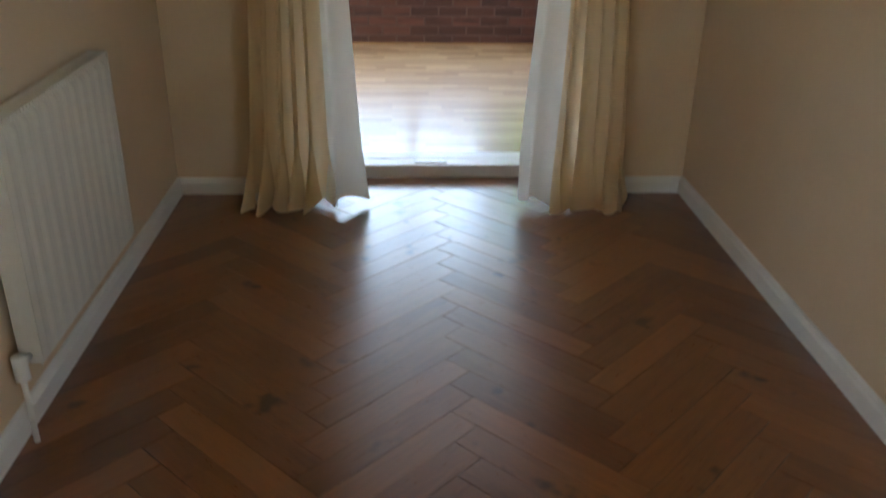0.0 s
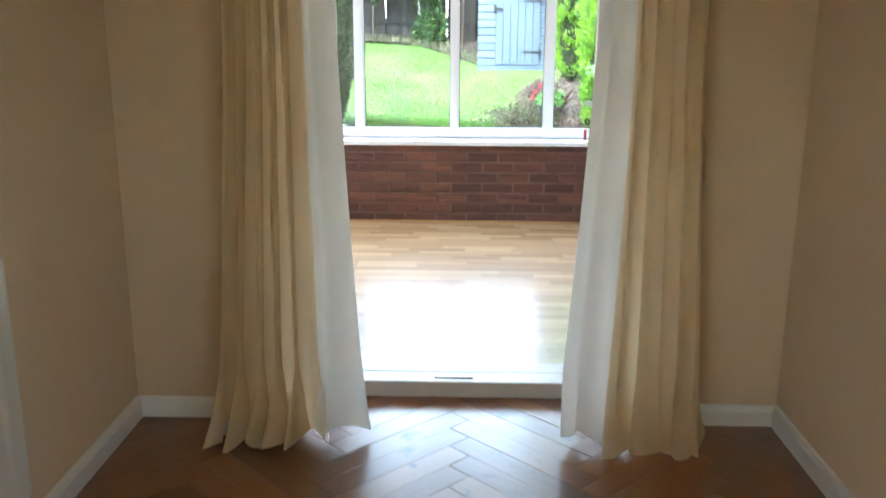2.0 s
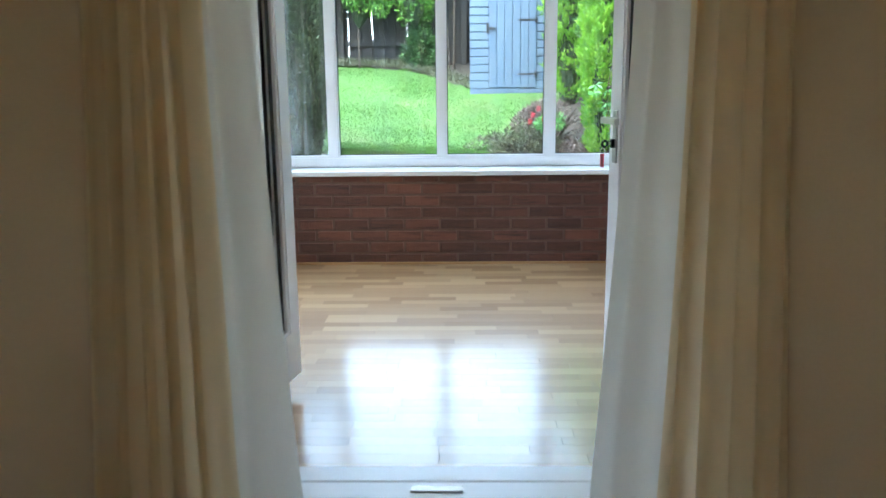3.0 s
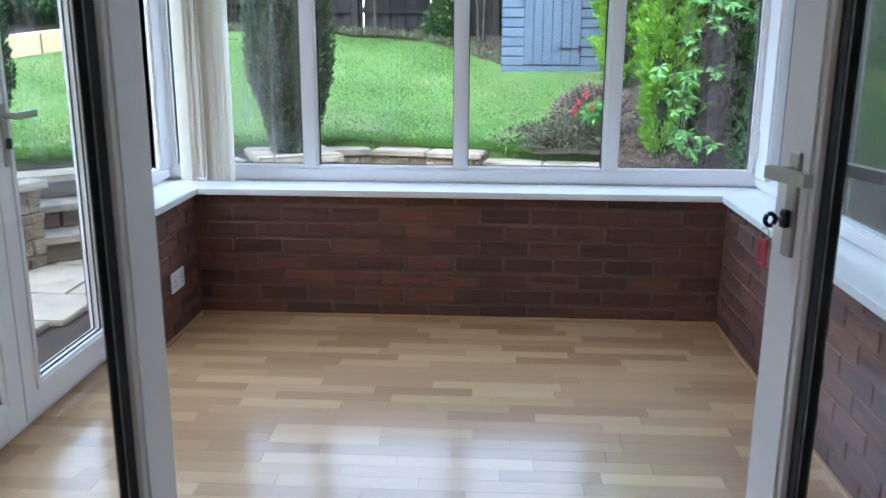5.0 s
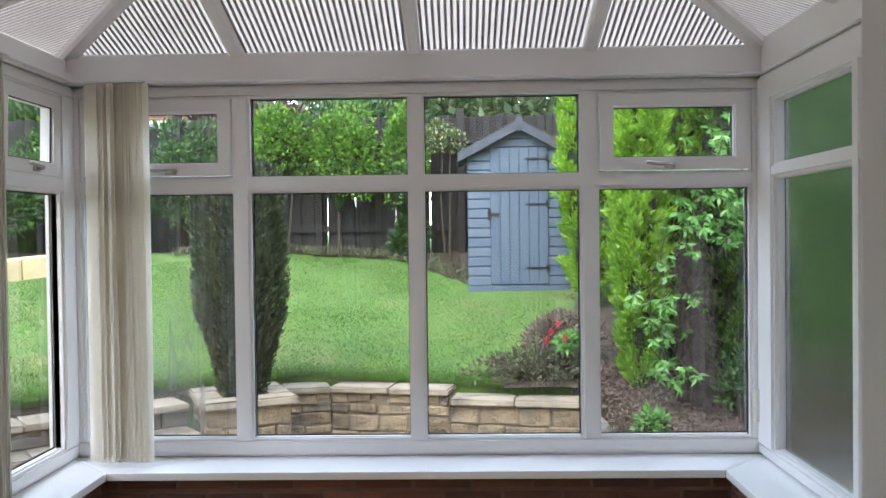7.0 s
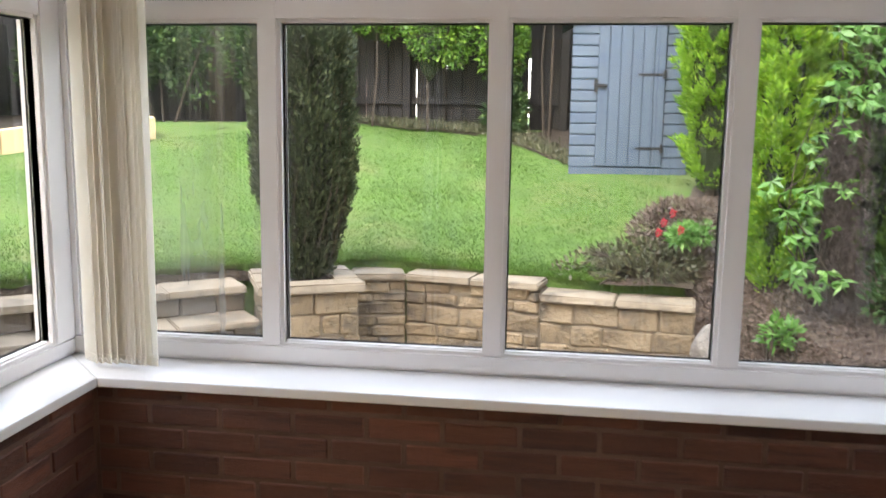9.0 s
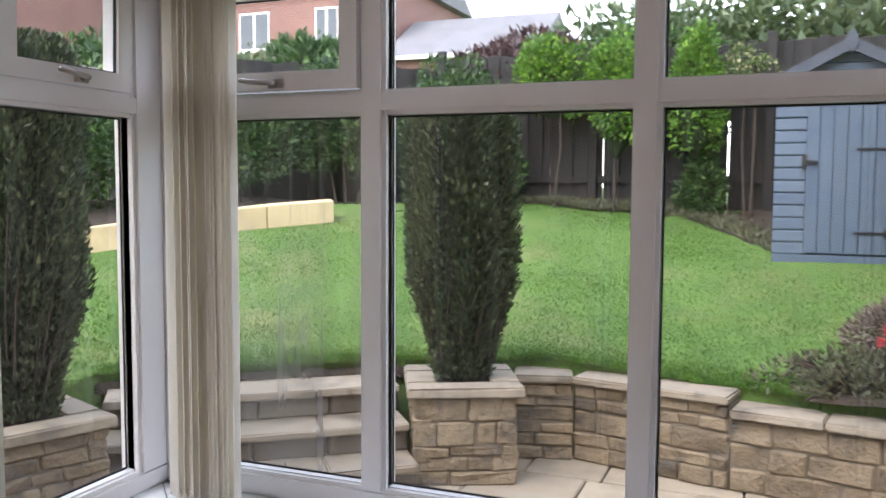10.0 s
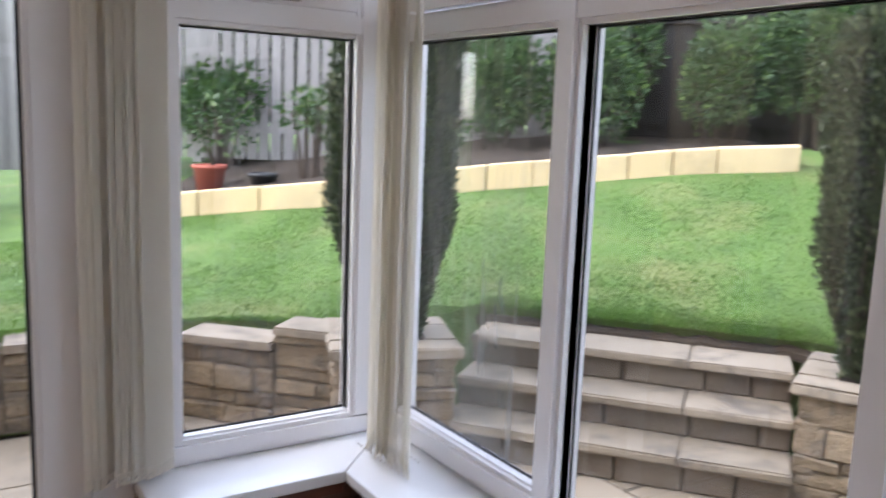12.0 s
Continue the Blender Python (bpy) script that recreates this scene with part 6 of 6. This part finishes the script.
for k, (x, y, zc, rx, rz) in enumerate(((-3.0, 10.2, 2.2, 0.5, 0.75), (-3.9, 9.4, 2.05, 0.55, 0.8), (-4.7, 8.9, 1.9, 0.5, 0.75), (-5.4, 8.0, 1.75, 0.5, 0.7), (-6.2, 7.4, 1.75, 0.55, 0.75), (-4.35, 9.75, 2.1, 0.6, 0.8), (-5.8, 8.6, 1.95, 0.6, 0.8))):
    bush("dark_shrub", (x, y, zc), (rx, 0.45, rz), 3800, 0.07, 0.035, shrub_leaf, "dark green garden shrub in front of the fence", seed=80 + k, trunk=0.85 if k == 4 else 1.15, stems=4, lobes=13, group="dark shrubs along the fence")
bush("plum_shrub", (-2.45, 11.4, 2.85), (0.9, 0.4, 0.55), 3000, 0.12, 0.05, plum_leaf, "plum-coloured shrub above the fence", seed=90, trunk=1.3)
bush("dark_shrub", (-1.15, 11.5, 2.85), (1.0, 0.35, 0.5), 4200, 0.09, 0.04, shrub_leaf, "dark green shrub behind the fence", seed=92, trunk=1.3, lobes=20, group="dark shrubs along the fence")
bush("dark_shrub", (-4.9, 10.6, 2.65), (0.9, 0.5, 0.6), 3000, 0.14, 0.06, shrub_leaf, "dark green shrub behind the fence", seed=91, trunk=1.3, group="dark shrubs along the fence")

board_fence("fence", (-10.9, -1.5), (-9.32, 3.55), lambda x, y: 0.75, 1.75, fence_grey, "weathered grey upright board fence beside the terrace", gap=0.03)
for k, (x, y, zc, rx, rz) in enumerate(((-8.9, 2.2, 1.2, 0.6, 0.7), (-9.2, 0.9, 1.3, 0.6, 0.8), (-8.3, 5.4, 1.5, 0.45, 0.5))):
    bush("dark_shrub", (x, y, zc), (rx, 0.5, rz), 4000, 0.08, 0.04, shrub_leaf, "dark green garden shrub in front of the fence", seed=110 + k, trunk=0.3, stems=12, lobes=15, group="dark shrubs along the fence")
for k in range(5):
    bush("side_hedge", (3.05, 0.4 + 1.15 * k, 1.25), (0.55, 0.75, 1.45), 6500, 0.09, 0.045, shrub_leaf, "tall dark green hedge beside the conservatory", "hedge", seed=120 + k, trunk=-0.15, stems=12, lobes=18, group="hedge beside the conservatory")

for k, (x, zc, rx) in enumerate(((-2.8, 1.75, 0.45), (-0.42, 1.42, 0.20))):
    bush("dark_shrub", (x, 10.6, zc), (rx, 0.25, 0.5), 2600, 0.07, 0.035, shrub_leaf, "low dark green growth at the foot of the fence", seed=130 + k, trunk=1.2, stems=2, lobes=12, group="dark shrubs along the fence")

# low growth at the foot of the hedge, and the dark hedge behind the grey fence
bush("hedge_shrub", (2.22, 6.10, 0.42), (0.24, 0.16, 0.30), 1300, 0.06, 0.028, shrub_leaf, "low dark growth at the foot of the hedge", seed=154, trunk=0.1, stems=4, lobes=24, up=0.5, group="hedge beside the shed")
for k, (x, y) in enumerate(((-9.75, 4.6), (-8.75, 6.2), (-7.75, 7.8), (-6.9, 9.1))):
    bush("dark_hedge", (x, y, 2.0), (0.85, 0.85, 1.4), 4200, 0.13, 0.07, shrub_leaf, "dense dark hedge behind the grey fence", "hedge", seed=160 + k, trunk=0.8, stems=5, lobes=14, group="hedge behind the grey fence")

# brown soil bank beyond the end of the wall, with a rock and twig litter
bm = bmesh.new()
BANK_X = [1.0 + 0.07 * i for i in range(44)]


def bank_point(x, s):
    toe = float(np.interp(x, [1.0, 1.2, 1.6, 4.0], [6.14, 5.95, 5.62, 5.42]))
    top = float(np.interp(x, [1.0, 1.6, 4.0], [6.55, 6.75, 6.7]))
    y = toe + (top - toe) * s
    z = PAVE - 0.02 + (lawn_z(x, top) + 0.07 - PAVE) * (0.25 * s + 0.75 * s * s * (3 - 2 * s))
    return Vector((x, y, z + noise.noise((x * 3, y * 3, 7)) * 0.05 * min(1, s * 4)))


bank = [[bm.verts.new(bank_point(x, j / 14)) for j in range(15)] for x in BANK_X]
for r0, r1 in zip(bank, bank[1:]):
    for j in range(14):
        bm.faces.new((r0[j], r1[j], r1[j + 1], r0[j + 1]))
structure("planting_bed", bm, bank_soil, "sloping bank of dry brown soil below the hedge", "planting bed")
bm = bmesh.new()
rq = random.Random(77)
for k in range(1500):
    c = bank_point(1.03 + 1.5 * rq.random() ** 1.6, rq.uniform(0.05, 1.0)) + Vector((0, 0, 0.012))
    a, l = rq.uniform(0, math.tau), rq.uniform(0.03, 0.11)
    e = Vector((math.cos(a) * l, math.sin(a) * l * 0.6, rq.uniform(-0.01, 0.04)))
    tube(bm, [c - e * 0.5, c + Vector((0, 0, 0.012)), c + e * 0.5], rq.uniform(0.002, 0.005), 4, 0.5)
tagged(new("twig_litter", mesh_from("twig_litter", bm, dead_twig)), "dry brown twigs strewn over the bank", "litter", kind="stuff")
bm = bmesh.new()
bmesh.ops.create_icosphere(bm, subdivisions=3, radius=1.0)
for v in bm.verts:
    v.co *= 1 + 0.28 * noise.noise(v.co * 1.3) + 0.06 * noise.noise(v.co * 5)
    v.co = Vector((1.12 + v.co.x * 0.12, 6.02 + v.co.y * 0.09, 0.02 + v.co.z * 0.19))
# dead leaves on the bank and ragged weeds where the lawn meets the fence
q = np.array([bank_point(1.02 + 1.3 * rq.random() ** 1.5, rq.uniform(0.05, 1.0)) for _ in range(2600)]) + np.array([0, 0, 0.006])
ob = cloud("leaf_litter", q, np.tile((0, 0, 0.4), (len(q), 1)), 0.045, 0.022, dead_twig, None, 0.8, 0.1)
tagged(ob, "dry brown fallen leaves on the soil bank", "litter", kind="stuff")
wx = np.array([rq.uniform(-3.0, 0.3) for _ in range(3600)])
wy = np.interp(wx, [p[0] for p in strip], [p[1] for p in strip]) + np.abs(np.array([rq.gauss(0.05, 0.28) for _ in wx]))
wz = np.array([lawn_z(a, b) for a, b in zip(wx, wy)]) + 0.02
ob = cloud("weeds", np.stack([wx, wy, wz], 1), np.tile((0, -0.2, 0.8), (len(wx), 1)), 0.07, 0.018, bramble_leaf, None, 0.6, 0.5)
tagged(ob, "ragged brownish weeds along the foot of the fence", "weeds", kind="stuff")
rock = new("rock", mesh_from("rock", bm, rock_mat))
tagged(rock, "rough grey rock at the end of the stone wall", "rock")
bush("blossom_bush", (-0.02, 10.45, 2.62), (0.26, 0.2, 0.3), 900, 0.05, 0.025, blossom_leaf, "shrub with small cream blossom beside the shed", seed=140, trunk=1.22, stems=3, lobes=9)

# potted plants on the bed
def pot(name, x, y, z, r0, r1, h, mat, label):
    p = thing(name, (x, y, z), label, "plant pot")
    bm = bmesh.new()
    prof = [(r0, 0), (r1, h - 0.035), (r1 + 0.012, h - 0.033), (r1 + 0.014, h), (r1 - 0.004, h), (r1 - 0.010, h - 0.03), (0.0, h - 0.03)]
    n = 28
    rings = [[bm.verts.new((x + rr_ * math.cos(i * math.tau / n), y + rr_ * math.sin(i * math.tau / n), z + zz)) for i in range(n)] for rr_, zz in prof[:-1]]
    for a, b in zip(rings, rings[1:]):
        for i in range(n):
            bm.faces.new((a[i], a[(i + 1) % n], b[(i + 1) % n], b[i]))
    bm.faces.new(rings[0])
    part("body", bm, mat, p, "", True)
    bm = bmesh.new()
    bm.faces.new([bm.verts.new((x + (r1 - 0.012) * math.cos(i * math.tau / n), y + (r1 - 0.012) * math.sin(i * math.tau / n), z + h - 0.028)) for i in range(n)])
    part("soil", bm, soil_mat, p)
    return p


pot("plant_pot", -7.08, 4.85, 0.72, 0.11, 0.145, 0.24, terracotta, "red terracotta pot standing on the raised bed")
pot("plant_pot", -6.70, 5.22, 0.76, 0.09, 0.12, 0.15, black_plastic, "low black plastic pot standing on the raised bed")
bush("potted_plant", (-7.15, 5.0, 1.35), (0.35, 0.3, 0.45), 190, 0.085, 0.04, shrub_leaf, "leafy green plant rising from the red pot", "plant", seed=95, trunk=0.93)
bush("potted_plant", (-6.62, 5.65, 1.45), (0.38, 0.25, 0.28), 300, 0.09, 0.045, shrub_leaf, "leafy branch reaching over the bed", "plant", seed=96, trunk=0.85)

# trees beyond the fence
for k, (x, y, zc, rx, rz, mat) in enumerate(((1.2, 14.0, 2.95, 1.9, 1.4, tree_leaf), (3.9, 13.2, 3.1, 1.7, 1.6, tree_leaf), (-1.2, 15.0, 3.2, 2.0, 1.25, tree_leaf), (-4.2, 17.0, 2.9, 1.8, 1.1, shrub_leaf), (-8.5, 13.5, 2.6, 1.8, 1.3, tree_leaf), (-14.5, 18.0, 3.3, 2.4, 2.0, tree_leaf), (-10.5, 19.5, 3.2, 2.2, 1.8, tree_leaf), (-11.0, 9.0, 2.4, 1.6, 1.5, shrub_leaf),
                                             (-13.5, 4.5, 2.6, 1.8, 2.0, tree_leaf), (5.6, 9.5, 3.0, 1.4, 2.0, shrub_leaf))):
    t = thing("tree", (x, y, 1.3), "leafy green tree beyond the garden fence", "tree", "trees beyond the fence")
    q = random.Random(100 + k)
    bm = bmesh.new()
    tube(bm, [(x, y, 0.8), (x + 0.1, y, zc - rz * 0.4), (x, y + 0.1, zc + rz * 0.3)], 0.14, 8, 0.3)
    for i in range(7):
        a = q.uniform(0, math.tau)
        tube(bm, [(x, y, zc - rz * q.uniform(0.2, 0.6)), (x + math.cos(a) * rx * 0.4, y + math.sin(a) * rx * 0.4, zc), (x + math.cos(a) * rx * 0.75, y + math.sin(a) * rx * 0.75, zc + rz * q.uniform(0.0, 0.5))], 0.05, 6, 0.3)
    part("trunk", bm, bark_mat, t)
    p, nn = lobed(5200, (x, y, zc), (rx, rx, rz), 22)
    cloud("crown", p, nn, 0.16 + 0.02 * rx, 0.07 + 0.01 * rx, mat, t, 0.6, 0.1)

# ---------------------------------------------------------------- houses beyond


def far_house(x0, x1, y0, y1, eave, ridge, walls, label, wins):
    h = thing("house", ((x0 + x1) / 2, y0, 1.3), label, "house", "houses beyond the garden")
    part("wall", boxes((x0, x1, y0, y1, 1.2, eave)), walls, h)
    bm = bmesh.new()
    my = (y0 + y1) / 2
    o = 0.35
    a = [bm.verts.new((x0 - o, y, z)) for y, z in ((y0 - o, eave - 0.1), (my, ridge), (y1 + o, eave - 0.1))]
    b = [bm.verts.new((x1 + o, y, z)) for y, z in ((y0 - o, eave - 0.1), (my, ridge), (y1 + o, eave - 0.1))]
    bm.faces.new(a), bm.faces.new(b)
    for i in range(3):
        bm.faces.new((a[i], a[(i + 1) % 3], b[(i + 1) % 3], b[i]))
    part("roof", bm, tile_mat, h, "grey tiled pitched roof")
    part("gutter", boxes((x0 - o, x1 + o, y0 - o - 0.1, y0 - o + 0.02, eave - 0.2, eave - 0.06)), gloss_white, h)
    for wx, wz, ww, wh in wins:
        w = part("window", boxes((wx - ww / 2, wx + ww / 2, y0 - 0.03, y0 + 0.02, wz, wz + wh)), gloss_white, h, "white framed window")
        for k in (0, 1):
            part("pane", boxes((wx - ww / 2 + 0.07 + k * ww / 2, wx + k * ww / 2 - 0.04, y0 - 0.04, y0 - 0.028, wz + 0.08, wz + wh - 0.08)), dark_pane, w)
        part("sill", boxes((wx - ww / 2 - 0.06, wx + ww / 2 + 0.06, y0 - 0.1, y0 + 0.02, wz - 0.1, wz)), gloss_white, w)
    return h


far_house(-24.0, -13.5, 31, 39, 9.4, 12.0, far_brick, "red brick two-storey house with white windows", ((-16.2, 6.9, 1.0, 1.5), (-14.6, 6.9, 1.0, 1.5), (-19.5, 6.9, 1.4, 1.5)))
far_house(-13.0, -7.8, 30, 36, 6.2, 8.0, far_brick, "low red brick house with a grey tiled roof", ((-10.5, 4.5, 1.2, 1.1),))
far_house(-46.0, -27.5, 24, 32, 10.5, 13.0, far_brick, "red brick house with white windows beyond the fence", ((-30.5, 6.6, 1.3, 1.4),))

far_house(-33.5, -20.5, 14.5, 18.5, 4.9, 6.9, far_brick, "low brick outbuilding with a dark tiled roof and white fascia", ())

# ---------------------------------------------------------------- grass
r = np.random.default_rng(5)
n = 460000
x = r.uniform(-7.0, 1.6, n)
y = 1.4 + (10.6 - 1.4) * r.uniform(0, 1, n) ** 1.1
edge = np.interp(x, *GROUND_EDGE) + 0.11
kx = np.array([p[0] for p in EDGE] + [-2.1, -1.2, -0.4, 0.2, 1.6])
ky = np.array([p[1] for p in EDGE] + [10.45, 10.55, 10.3, 9.25, 8.7])
ok = (y > edge) & (y < np.interp(x, kx, ky)) & ~((x > 0.55) & (y < 6.9)) & ~((x > 1.1) & (y < 8.6))
x, y = x[ok], y[ok]
fx = r.uniform(-3.95, 0.6, 26000)
fy = np.interp(fx, *GROUND_EDGE) + 0.10 + np.abs(r.normal(0, 0.12, len(fx)))
# ragged fringe overhanging the top step
fs, fd = r.uniform(-0.85, 0.85, 5000), np.abs(r.normal(0, 0.05, 5000))
sx, sy = (back[i] + u[i] * fs + nrm[i] * (fd - 0.005) for i in (0, 1))
x, y = np.concatenate([x, fx, sx]), np.concatenate([y, fy, sy])
z = np.minimum(0.33 + 0.2 * np.maximum(0, y - np.interp(x, *YL)), 1.3) - 0.006
n = len(x)
root = np.stack([x, y, z], 1)
a = r.uniform(0, math.tau, n)
hgt = r.uniform(0.010, 0.027, n) * (1 + 0.5 * (r.uniform(0, 1, n) > 0.93))
bend = r.normal(0, 0.6, (n, 2)) * hgt[:, None]
side = np.stack([np.cos(a), np.sin(a), np.zeros(n)], 1) * r.uniform(0.0022, 0.0045, n)[:, None]
tip = root + np.stack([bend[:, 0], bend[:, 1], hgt], 1)
v = np.stack([root - side, root + side, tip], 1).reshape(-1, 3)
f = np.arange(3 * n).reshape(n, 3)
tagged(new("grass", arrays("grass", v, f, blade_mat)), "short green mown grass of the lawn", "grass", kind="stuff")
